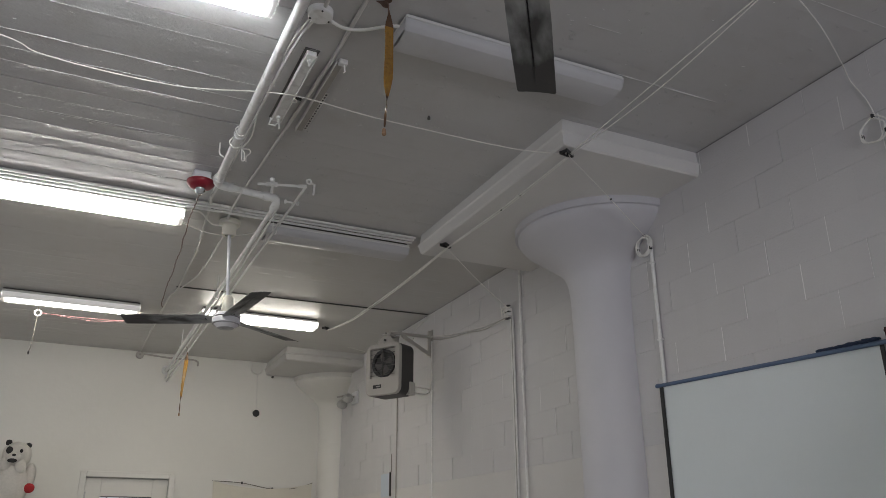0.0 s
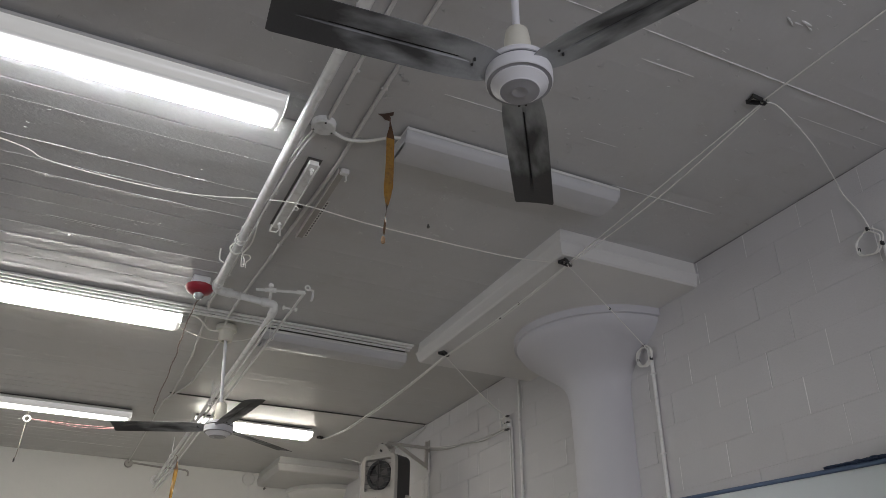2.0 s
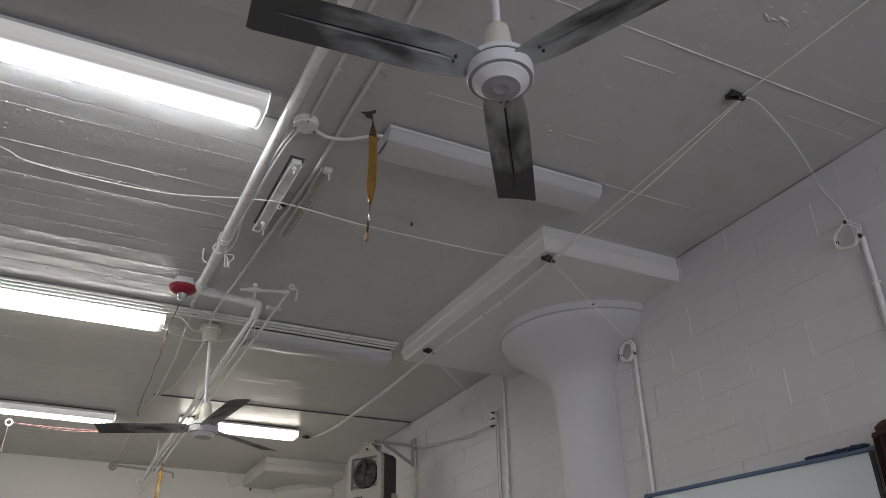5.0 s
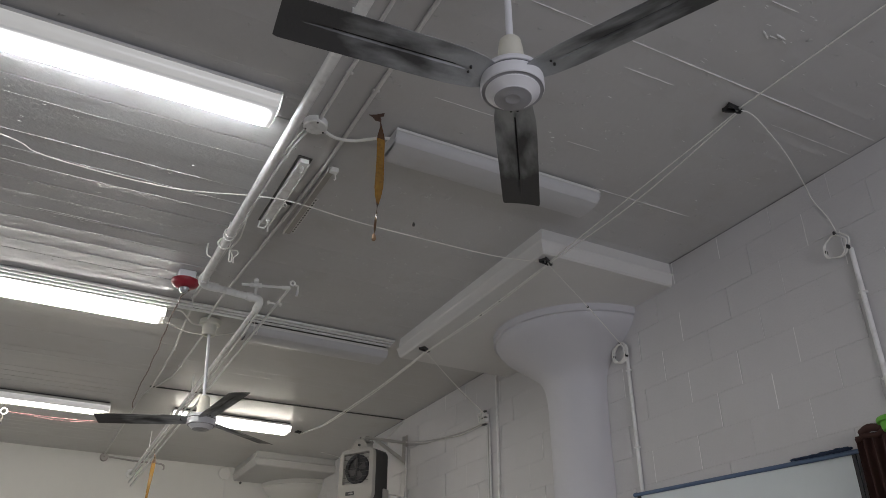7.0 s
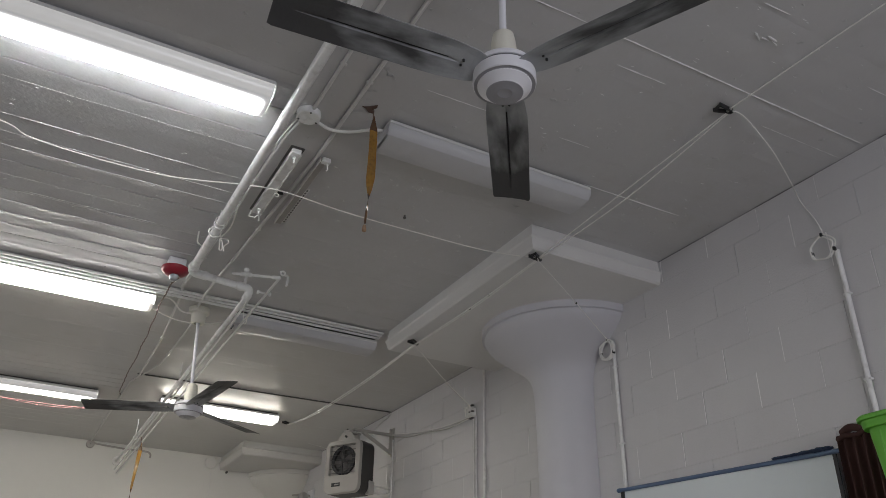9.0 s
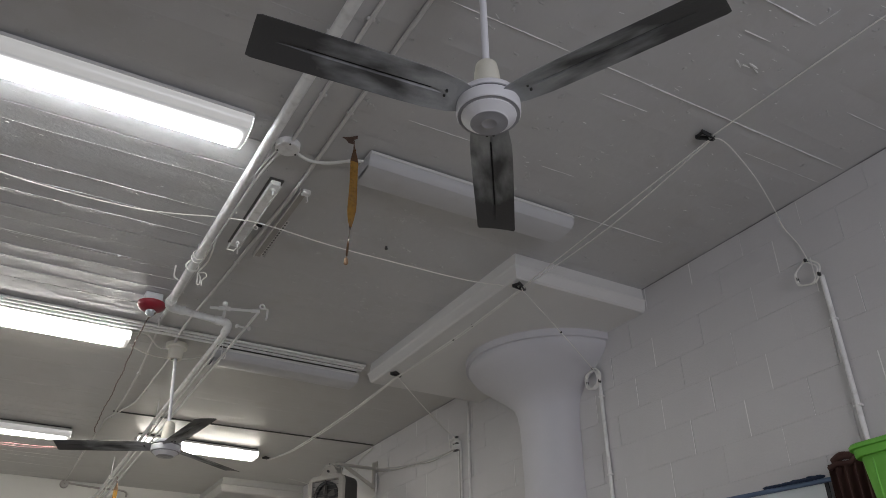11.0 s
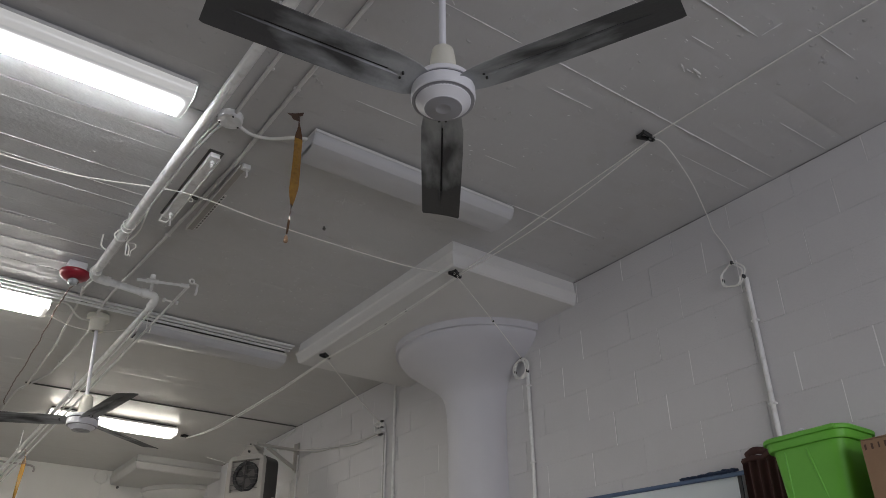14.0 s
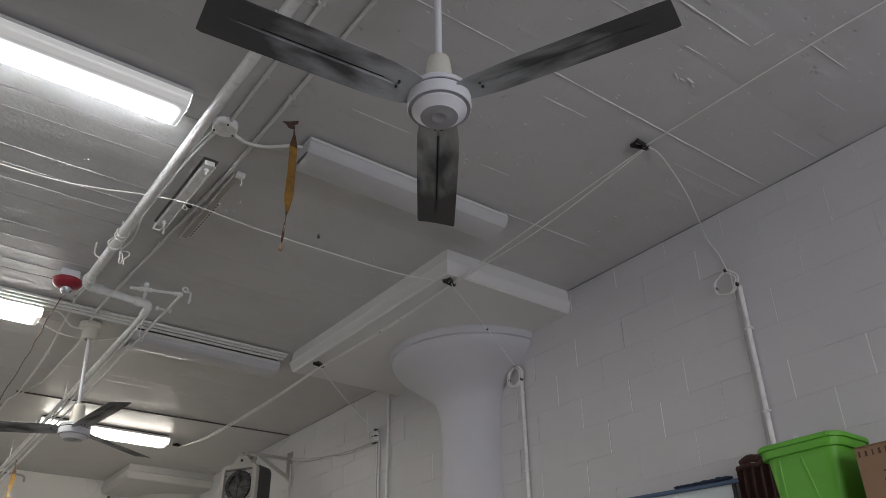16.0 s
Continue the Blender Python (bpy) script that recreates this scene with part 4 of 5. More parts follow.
# ---- flypapers ----
def flypaper(x, y, top, bottom, seed, label):
    t = thing("flypaper", (x, y, top), label, "flypaper", "flypapers")
    H = top - bottom
    part("thread", tube([(-0.012, 0, 0.0), (0, 0, -0.02), (0.0, 0, -0.10 * H)], 0.003, 6), M_FLYTUBE, t)
    bm = bmesh.new()
    a = []
    n = 40
    for i in range(n + 1):
        f = i / n
        w = 0.021 * (min(1, f * 7) if f < 0.15 else 1) * (1 if f < 0.60 else max(0.26, 1 - (f - 0.60) * 3.6))
        an = -0.45 + 0.55 * math.sin(f * 4.2 + seed) + (14.0 * (f - 0.66) if f > 0.66 else 0)
        cx, cy = 0.010 * math.sin(f * 3.5 + seed), 0.006 * math.sin(f * 5 + seed)
        z = -0.06 * H - f * 0.88 * H
        a.append([bm.verts.new((cx + s * w * math.cos(an) + o * math.sin(an), cy + s * w * math.sin(an) - o * math.cos(an), z)) for s, o in ((-1, 0.0006), (0, 0.0022), (1, 0.0006), (1, -0.0006), (0, 0.0010), (-1, -0.0006))])
    for i, (p, q) in enumerate(zip(a, a[1:])):
        for k in range(6):
            bm.faces.new((p[k], p[(k + 1) % 6], q[(k + 1) % 6], q[k])).material_index = 1 if i > n * 0.74 or i < n * 0.13 else 0
    part("strip", bm, (M_FLY, M_FLYDARK), t, "sticky amber paper strip", smooth=True)
    part("tube", lathe([(0, -0.034), (0.007, -0.036), (0.0105, -0.030), (0.0080, -0.008), (0.004, 0.0), (0, 0.0)], (0.010 * math.sin(3.5 + seed), 0, -0.945 * H), 12), M_CARD, t, "small pale paper end")
    return t


flypaper(1.232, 2.855, CEIL - 0.002, 3.035, 0.4, "amber sticky flypaper strip hanging from the ceiling")
flypaper(1.277, 9.0, 3.46, 2.69, 1.8, "amber sticky flypaper strip hanging from thin pipe")
bm = bmesh.new()
TORN = ((-0.030, 0.008), (-0.012, 0.0), (0.004, -0.012), (0.030, -0.052), (0.036, -0.030), (0.024, -0.006), (0.040, 0.018), (0.016, 0.030), (-0.004, 0.018))
low, top = ([bm.verts.new((x, y, z - 0.35 * max(0.0, x) * (1 if z < 0 else 0.9))) for x, y in TORN] for z in (-0.003, -0.0015))
bm.faces.new(low)
bm.faces.new(top[::-1])
for i in range(len(low)):
    bm.faces.new((low[i], low[i - 1], top[i - 1], top[i]))
tab = part("tape_patch", bm, M_FLYTUBE)
tab.matrix_basis = pose(1.205, 2.868, CEIL)
tagged(tab, "torn brown tape patch on the ceiling", "tape")


# ---- east wall: conduits, coils, boxes ----
def wall_conduit(y, z1, r, label, straps=(), x=WALL - 0.016, z0=0.0, mat=M_PIPE):
    t = thing("wall_conduit", (x, y, z0), label, "conduit", "conduits on the wall")
    part("run", cylinder((0, 0, 0), (0, 0, z1 - z0), r, 14), mat, t, smooth=True)
    for z in straps:
        part("strap", box((r * 2 + 0.002, r * 2.6 + 0.008, 0.012), (0.002, 0, z - z0), 0.003), mat, t)
    return t


wall_conduit(3.925, 3.285, 0.0125, "white painted conduit up the wall beside the column", (3.15, 2.62))
wall_conduit(2.135, 3.25, 0.0128, "white painted conduit up the wall behind green bin", (3.0, 2.55))
wall_conduit(5.795, 3.26, 0.0075, "pair of thin painted conduits up the wall", (2.98, 2.5))
wall_conduit(5.832, 3.26, 0.0065, "pair of thin painted conduits up the wall", (2.98, 2.5))
wall_conduit(5.66, CEIL, 0.010, "white painted conduit from ceiling down the wall", (3.3, 2.7))
# dark bar paints the shadow gap between the two thin conduits
wall_conduit(5.814, 3.25, 0.0045, "thin dark bar drawn as the shadow gap between conduits", (2.98,), mat=M_DULL)
wall_conduit(7.50, 3.42, 0.008, "white painted conduit below the heater bracket", (2.9, 2.4))
wall_conduit(8.45, 3.0, 0.008, "thin dark painted conduit below the heater", (2.6,), mat=M_DULL)


def coil(y, z, r, turns, label):
    t = thing("cable_coil", (WALL - 0.035, y, z), label, "cable", "cable coils on the wall")
    part("loop", ring((0, 0, 0), r, 0.0042, "x", wobble=0.05, turns=turns), M_CABLE, t, smooth=True)
    part("loop", ring((-0.008, 0.008, -0.006), r * 0.92, 0.0038, "x", wobble=0.07, turns=max(1, turns - 1)), M_CABLE, t, smooth=True)
    for a in (95, 210, 350):
        part("tie", box((0.022, 0.012, 0.022), (0, r * math.cos(radians(a)), r * math.sin(radians(a))), 0.003), M_DARK, t)
    return t


coil(2.195, 3.29, 0.070, 1, "white cable coiled loosely on the wall above conduit")
coil(3.965, 3.285, 0.070, 6, "white cable coiled thickly on the wall above conduit")
jb = thing("junction_box", (WALL - 0.03, 5.83, 3.30), "small painted junction box with cable bundle", "junction box")
part("body", box((0.045, 0.055, 0.075), (0, 0, 0), 0.006), M_PIPE, jb)
part("bundle", ring((-0.020, 0.02, 0.01), 0.044, 0.005, "x", wobble=0.22, turns=5), M_CABLE, jb, smooth=True)
for dz in (-0.06, 0.0, 0.055):
    part("tie", box((0.030, 0.06, 0.009), (-0.02, -0.012, dz), 0.003), M_DARK, jb)
cable([(3.575, 5.87, 3.275), (3.58, 6.2, 3.285), (3.58, 6.51, 3.31), (3.577, 7.0, 3.377), (3.57, 7.50, 3.475)], 0.005, "grey cable slung along the wall to heater", M_CONDUIT)
cable([(3.575, 5.87, 3.27), (3.575, 6.05, 3.268), (3.58, 6.3, 3.262), (3.577, 6.7, 3.318), (3.578, 7.1, 3.36), (3.57, 7.50, 3.44)], 0.0035, "thin dark cable slung along the wall to heater", M_DULL)
cable([(3.575, 5.87, 3.262), (3.578, 6.2, 3.263), (3.58, 6.55, 3.295), (3.577, 7.0, 3.36), (3.57, 7.50, 3.465)], 0.004, "grey cable slung along the wall to heater")

# ---- unit heater on its wall bracket ----
HX, HY, HR = 3.06, 7.42, -60.0
ht = thing("unit_heater", (HX, HY, 3.045), "grey unit heater with dark fan grille on bracket", "heater", rz=HR)
# local: front faces -y, width along x
W2, H2, D2 = 0.215, 0.262, 0.20


def rounded_slab(w, h, y0, y1, r, bm=None, n=6):
    one = bmesh.new()
    pts = []
    for cx, cz, a0 in ((w - r, h - r, 0), (-w + r, h - r, 90), (-w + r, -h + r, 180), (w - r, -h + r, 270)):
        for i in range(n + 1):
            a = radians(a0 + 90 * i / n)
            pts.append((cx + r * math.cos(a), cz + r * math.sin(a)))
    f = [one.verts.new((x, y0, z)) for x, z in pts]
    b = [one.verts.new((x, y1, z)) for x, z in pts]
    one.faces.new(f)
    one.faces.new(b[::-1])
    for i in range(len(f)):
        j = (i + 1) % len(f)
        one.faces.new((f[i], f[j], b[j], b[i]))
    return merge(bm, one)


part("case", rounded_slab(W2, H2, -0.055, D2 - 0.06, 0.075), M_HEATSIDE, ht, "dark rear case", smooth=True)
bm = bmesh.new()
# front frame with a grille opening in its upper part
outer, hole = [], []
for cx, cz, a0 in ((W2 - 0.07, H2 - 0.07, 0), (-W2 + 0.07, H2 - 0.07, 90), (-W2 + 0.07, -H2 + 0.07, 180), (W2 - 0.07, -H2 + 0.07, 270)):
    for i in range(7):
        a = radians(a0 + 15 * i)
        outer.append((cx + 0.07 * math.cos(a), cz + 0.07 * math.sin(a)))
for cx, cz, a0 in ((0.150, 0.205, 0), (-0.150, 0.205, 90), (-0.150, -0.075, 180), (0.150, -0.075, 270)):
    for i in range(7):
        a = radians(a0 + 15 * i)
        hole.append((cx + 0.012 * math.cos(a), cz + 0.012 * math.sin(a)))
loops = []
for ring_pts, y in ((outer, -0.056), (outer, -0.090), ([(x * 0.975, z * 0.98) for x, z in outer], -0.098), (hole, -0.098), (hole, -0.056)):
    loops.append([bm.verts.new((x, y, z)) for x, z in ring_pts])
for p, q in zip(loops, loops[1:]):
    for i in range(len(p)):
        j = (i + 1) % len(p)
        bm.faces.new((p[i], p[j], q[j], q[i]))
part("front_cover", bm, M_HEATER, ht, "pale grey front cover", smooth=True)
part("grille_plate", box((0.33, 0.004, 0.31), (0, -0.060, 0.065)), M_DULL, ht, "mid-grey plate behind the grille")
part("fan_opening", lathe([(0, 0.0), (0.140, 0.0), (0.140, 0.003)], (0, 0, 0), 32), M_DARK, ht).matrix_basis = pose(0, -0.0625, 0.06, 90, 0, 0)
part("fan_shroud", lathe([(0.145, 0.0), (0.143, -0.028), (0.112, -0.026), (0.108, 0.01)], (0, 0, 0), 32), M_BLACK, ht).matrix_basis = pose(0, -0.058, 0.06, -90, 0, 0)
for k in range(4):
    bm = bmesh.new()
    vs = [bm.verts.new(v) for v in ((0.02, -0.01, 0), (0.115, -0.045, 0.012), (0.115, 0.045, -0.012), (0.02, 0.02, 0))]
    ws = [bm.verts.new(v.co + Vector((0, 0, 0.003))) for v in vs]
    bm.faces.new(vs)
    bm.faces.new(ws[::-1])
    for i in range(4):
        bm.faces.new((vs[i], vs[(i + 1) % 4], ws[(i + 1) % 4], ws[i]))
    part("fan_blade", bm, M_GAP, ht).matrix_basis = pose(0, -0.066, 0.06, 90, 0, 0) @ pose(0, 0, 0, 0, 0, 90 * k + 20)
for i in range(7):
    part("louvre", box((0.318, 0.006, 0.004), (0, -0.088, -0.06 + 0.044 * i), 0.001), M_GAP, ht)
part("grille_bar", box((0.010, 0.010, 0.29), (0, -0.092, 0.065), 0.002), M_HEATSIDE, ht)
part("name_plate", box((0.105, 0.004, 0.036), (-0.06, -0.100, -0.175), 0.002), M_DARK, ht, "small dark maker's plate")
part("plate_bar", box((0.05, 0.002, 0.012), (-0.045, -0.103, -0.175)), M_HEATER, ht)
part("cable_box", box((0.07, 0.09, 0.13), (W2 - 0.02, 0.115, -0.19), 0.01), M_HEATER, ht)
bm = bmesh.new()
v = [bm.verts.new(p) for p in ((-0.16, -0.03, H2 - 0.01), (0.12, -0.03, H2 - 0.01), (0.03, -0.03, H2 + 0.10), (-0.07, -0.03, H2 + 0.10))]
w = [bm.verts.new(q.co + Vector((0, 0.006, 0))) for q in v]
bm.faces.new(v)
bm.faces.new(w[::-1])
for i in range(4):
    bm.faces.new((v[i], v[(i + 1) % 4], w[(i + 1) % 4], w[i]))
part("yoke", bm, M_HEATER, ht, "painted steel yoke")
part("yoke_bolt", cylinder((-0.02, -0.045, H2 + 0.05), (-0.02, 0.0, H2 + 0.05), 0.012, 10), M_DARK, ht)
part("yoke_arm", box((0.10, 0.18, 0.02), (-0.02, 0.05, H2 + 0.105), 0.003), M_HEATER, ht)
part("hanger_bolt", cylinder((-0.069, 0.040, H2 + 0.10), (-0.069, 0.040, H2 + 0.15), 0.009, 10), M_DARK, ht)
part("hanger_plate", box((0.09, 0.02, 0.13), (0.0, 0.10, H2 + 0.05), 0.003), M_HEATER, ht)
br = thing("wall_bracket", (WALL - 0.004, 7.53, 3.40), "white steel wall bracket carrying a heater", "bracket")
part("wall_plate", box((0.012, 0.06, 0.30), (-0.006, 0, 0), 0.003), M_HEATER, br)
part("wall_rail", box((0.035, 0.022, 0.27), (-0.028, 0.0, 0.0), 0.003), M_HEATER, br)
part("arm", box((0.46, 0.035, 0.026), (-0.25, -0.03, 0.065), 0.004), M_HEATER, br)
part("brace", tube([(-0.03, -0.03, -0.13), (-0.36, -0.03, 0.05)], 0.021, 4), M_HEATER, br)
for z in (-0.12, 0.12):
    part("bolt", lathe([(0, 0), (0.009, 0), (0.009, 0.012), (0, 0.014)], (0, 0, 0), 6), M_DARK, br).matrix_basis = pose(-0.012, 0.02, z, 0, -90, 0)
cable([(3.30, 7.42, 2.86), (3.38, 7.42, 2.835), (3.52, 7.46, 2.85), (3.575, 7.50, 2.95), (3.58, 7.50, 3.2)], 0.007, "grey flexible cable from heater to conduit", M_CONDUIT)
cable([(3.30, 7.40, 2.90), (3.42, 7.42, 2.895), (3.575, 7.50, 2.90)], 0.006, "grey flexible cable from heater to conduit", M_CONDUIT)

cable([(3.585, 7.60, 3.735), (3.588, 7.65, 3.705), (3.588, 7.80, 3.69), (3.588, 7.95, 3.66), (3.57, 7.99, 3.60), (3.50, 7.80, 3.50)], 0.0055, "grey cable from ceiling joint down to heater bracket", M_CONDUIT)
cable([(2.95, 7.56, 3.22), (2.90, 7.75, 3.30), (2.83, 8.05, 3.40)], 0.0025, "thin pale wire beside the heater", M_CONDUIT)
grommet = thing("grommet", (0.929, 5.66, CEIL), "small dark oval rubber grommet in the ceiling", "grommet")
part("rim", lathe([(0, -0.012), (0.026, -0.012), (0.032, -0.006), (0.032, 0.0), (0, 0.0)], (0, 0, 0), 20), M_DARK, grommet, smooth=True)

# twin emergency lamp
em = thing("emergency_light", (WALL - 0.01, 9.93, 3.20), "grey twin-headed emergency light on the wall", "lamp")
part("back_plate", box((0.03, 0.20, 0.16), (-0.005, 0, 0.01), 0.008), M_PLASTIC, em)
for y, x, z in ((-0.02, -0.11, 0.0), (0.03, -0.17, -0.075)):
    h = part("lamp_head", lathe([(0, 0.05), (0.03, 0.048), (0.05, 0.03), (0.066, 0.0), (0.070, -0.02), (0.062, -0.022)], (0, 0, 0), 24), M_STEEL, em, smooth=True)
    h.matrix_basis = pose(x, y, z, 62, 0, -10)
    part("lens", lathe([(0.062, -0.018), (0.04, -0.028), (0, -0.032)], (0, 0, 0), 24), M_CLEAR, h, "clear lens", smooth=True)
part("arm", tube([(0, 0, 0.02), (-0.13, 0.0, 0.03), (-0.24, 0.05, 0.01)], 0.012, 8), M_HEATER, em)

# sheet of paper pinned to the wall
pp = thing("paper_sheet", (WALL - 0.014, 8.78, 1.95), "pale blue paper sheet pinned to the wall", "paper")
bm = bmesh.new()
rows = []
for i in range(7):
    u = i / 6
    rows.append([bm.verts.new((-0.012 * math.sin(u * 3.0) - o, -0.13 + 0.26 * u, z)) for o in (0.0, 0.0012) for z in (-0.05, 0.20)])
for p, q in zip(rows, rows[1:]):
    for a, b in ((0, 1), (1, 3), (3, 2), (2, 0)):
        bm.faces.new((p[a], p[b], q[b], q[a]))
bm.faces.new([rows[0][k] for k in (0, 1, 3, 2)])
bm.faces.new([rows[-1][k] for k in (0, 2, 3, 1)])
part("sheet", bm, M_PAPER, pp, smooth=True)
part("binder", box((0.02, 0.016, 0.26), (0, -0.15, 0.08), 0.002), M_DARK, pp, "dark binding strip")
conduit("string", "thin dark string hanging above the paper", [(WALL - 0.006, 8.62, 2.16), (WALL - 0.006, 8.62, 2.36)], 0.003, M_STRING, category="string")

# ---- projection screen on the east wall ----
SX = WALL - 0.05
sc = thing("projection_screen", (SX, 3.19, 0.9), "white projection screen with blue top pole", "screen")
bm = bmesh.new()
rows = []
for i in range(13):
    u = i / 12
    y = -0.825 + 1.568 * u
    top = 1.340 + 0.070 * u
    x = 0.004 * math.sin(u * 9)
    rows.append([bm.verts.new((x, y, 0)), bm.verts.new((x, y, top)), bm.verts.new((x + 0.004, y, top)), bm.verts.new((x + 0.004, y, 0))])
for p, q in zip(rows, rows[1:]):
    for a in range(4):
        b = (a + 1) % 4
        bm.faces.new((p[a], p[b], q[b], q[a]))
bm.faces.new(rows[0])
bm.faces.new(rows[-1][::-1])
part("sheet", bm, M_SCREEN, sc, "pale grey-white sheet", smooth=True)
part("border", box((0.006, 0.032, 1.404), (-0.003, 0.728, 0.702), 0.001), M_BLACK, sc, "black side border")
part("border", box((0.006, 0.022, 1.35), (-0.003, -0.816, 0.675), 0.001), M_BLACK, sc, "black side border")
part("pole", tube([(-0.005, -1.05, 1.335), (-0.005, 0.0, 1.382), (-0.005, 0.765, 1.416)], 0.0118, 14), M_BLUE, sc, "blue painted pole", smooth=True)
part("pole_cap", lathe([(0, 0.010), (0.010, 0.008), (0.014, 0), (0.014, -0.02)], (0, 0, 0), 14), M_BLUE, sc).matrix_basis = pose(-0.005, 0.765, 1.416, -90, 0, 0)
clothes = thing("blue_cloth", (SX - 0.005, 2.70, 2.284), "crumpled dark blue cloth laid on the pole", "cloth")
for k, (y, w, h) in enumerate(((-0.29, 0.08, 0.024), (-0.25, 0.09, 0.028), (-0.205, 0.08, 0.020), (-0.16, 0.09, 0.024), (-0.10, 0.10, 0.018), (-0.05, 0.07, 0.016), (0.0, 0.08, 0.016))):
    bm = bmesh.new()
    bmesh.ops.create_icosphere(bm, subdivisions=3, radius=1)
    for v in bm.verts:
        v.co *= 1 + 0.45 * noise.noise(v.co * 2.6 + Vector((k * 3, 0, 0)))
        v.co = Vector((v.co.x * 0.018, v.co.y * w * 0.45, v.co.z * h * 0.45))
    bmesh.ops.translate(bm, vec=(0, y, -0.006 + 0.043 * y), verts=bm.verts)
    part("fold", bm, M_BLUECLOTH, clothes, smooth=True)


def draped_cloth(name, place, along, width, top, drop, folds, mat, label, category, amp=0.03, seed=0.0, ripple=0.02, sag=0.0):
    """A hanging cloth with folds; along is the unit direction of its rail."""
    bm = bmesh.new()
    n, m = 60, 14
    d = Vector(along).normalized()
    s = d.cross(Vector((0, 0, 1)))
    grid = []
    for off in (0.0, 0.004):
        g = []
        for j in range(m + 1):
            w = j / m
            g.append([bm.verts.new(d * (width * (i / n - 0.5)) * (1 - 0.06 * w) + s * (amp * (0.5 + 0.5 * w) * math.sin(folds * 2 * math.pi * i / n + seed + 0.8 * noise.noise((i * 0.09, w * 1.3, seed))) + off)
                                   + Vector((0, 0, (0.0 if w else 1.0) * ripple * (abs(noise.noise((i * 0.13, seed, 0.5)))) - w * drop - sag * 4 * (i / n) * (1 - i / n)))) for i in range(n + 1)])
        grid.append(g)
    for g in grid:
        for j in range(m):
            for i in range(n):
                bm.faces.new((g[j][i], g[j][i + 1], g[j + 1][i + 1], g[j + 1][i]))
    for j in range(m):
        for i in (0, n):
            bm.faces.new((grid[0][j][i], grid[0][j + 1][i], grid[1][j + 1][i], grid[1][j][i]))
    for i in range(n):
        for j in (0, m):
            bm.faces.new((grid[0][j][i], grid[0][j][i + 1], grid[1][j][i + 1], grid[1][j][i]))
    t = thing(name, place, label, category)
    part("cloth", bm, mat, t, smooth=True)
    return t


cur = draped_cloth("brown_cloth", (SX - 0.045, 2.200, 2.285), (0, 1, 0), 0.22, 0, 1.0, 4.5, M_BROWN, "dark brown gathered cloth hanging from the pole", "cloth", amp=0.024, seed=0.7, ripple=0.035)
part("gather", tube([(0, -0.11, 0.0), (-0.01, -0.05, 0.012), (0, 0.0, 0.0), (-0.01, 0.06, 0.006), (0, 0.11, -0.004)], 0.013, 10, steps=5), M_BROWN, cur, smooth=True)
part("gather", tube([(0.004, -0.10, 0.030), (-0.012, -0.06, 0.048), (0.002, -0.02, 0.030), (-0.010, 0.03, 0.036), (0.0, 0.08, 0.022)], 0.019, 10, steps=5), M_BROWN, cur, smooth=True)

# ---- cabinet, green bin and carton by the wall ----
CT = 1.90
cab = thing("storage_cabinet", (3.33, 1.40, 0.0), "tall grey metal storage cabinet against the wall", "cabinet")
part("body", box((0.46, 1.30, CT), (0.03, 0, CT / 2), 0.006), M_HEATER, cab)
for s in (-1, 1):
    dr = part("door", box((0.018, 0.63, CT - 0.12), (-0.211, s * 0.322, CT / 2 + 0.02), 0.004), M_HEATER, cab)
    part("handle", box((0.02, 0.014, 0.14), (-0.228, s * 0.05, 1.0), 0.004), M_STEEL, dr)


def green_bin():
    t = thing("storage_bin", (3.352, 1.822, CT), "bright green plastic storage bin on the cabinet", "bin")

    def loop(bm, hx, hy, z, r, n=5):
        pts = []
        for cx, cy, a0 in ((hx - r, hy - r, 0), (-hx + r, hy - r, 90), (-hx + r, -hy + r, 180), (hx - r, -hy + r, 270)):
            for i in range(n + 1):
                a = radians(a0 + 90 * i / n)
                pts.append(bm.verts.new((cx + r * math.cos(a), cy + r * math.sin(a), z)))
        return pts

    def shell(levels):
        bm = bmesh.new()
        ls = [loop(bm, *lv) for lv in levels]
        for p, q in zip(ls, ls[1:]):
            for i in range(len(p)):
                j = (i + 1) % len(p)
                bm.faces.new((p[i], p[j], q[j], q[i]))
        return bm, ls

    bm, ls = shell([(0.101, 0.138, 0.000, 0.054), (0.108, 0.148, 0.050, 0.056), (0.124, 0.168, 0.300, 0.060), (0.128, 0.172, 0.345, 0.062), (0.122, 0.166, 0.345, 0.060), (0.102, 0.142, 0.020, 0.054)])
    bm.faces.new(ls[0][::-1])
    bm.faces.new(ls[-1])
    part("tub", bm, M_GREEN, t, smooth=True)
    bm, ls = shell([(0.126, 0.170, 0.318, 0.064), (0.142, 0.186, 0.318, 0.069), (0.145, 0.189, 0.326, 0.070), (0.146, 0.191, 0.350, 0.070), (0.156, 0.202, 0.352, 0.074), (0.157, 0.203, 0.366, 0.074), (0.152, 0.198, 0.372, 0.072), (0.126, 0.172, 0.372, 0.064)])
    part("rim", bm, M_GREEN, t, "green rolled rim", smooth=True)
    # moulded ribs on the long side, and the step in its rim
    for y, w, lean in ((0.098, 0.007, 2), (-0.035, 0.012, -11)):
        part("rib", box((0.010, w, 0.285), (0, 0, 0), 0.003), M_GREEN, t).matrix_basis = pose(-0.1135, y, 0.165, lean, -4, 0)
    part("rim_step", box((0.012, 0.25, 0.020), (-0.150, -0.04, 0.362), 0.004), M_GREEN, t)
    part("label_stub", box((0.012, 0.022, 0.010), (-0.15, -0.02, 0.377), 0.003), M_PLASTIC, t, "scrap of white tape")
    return t


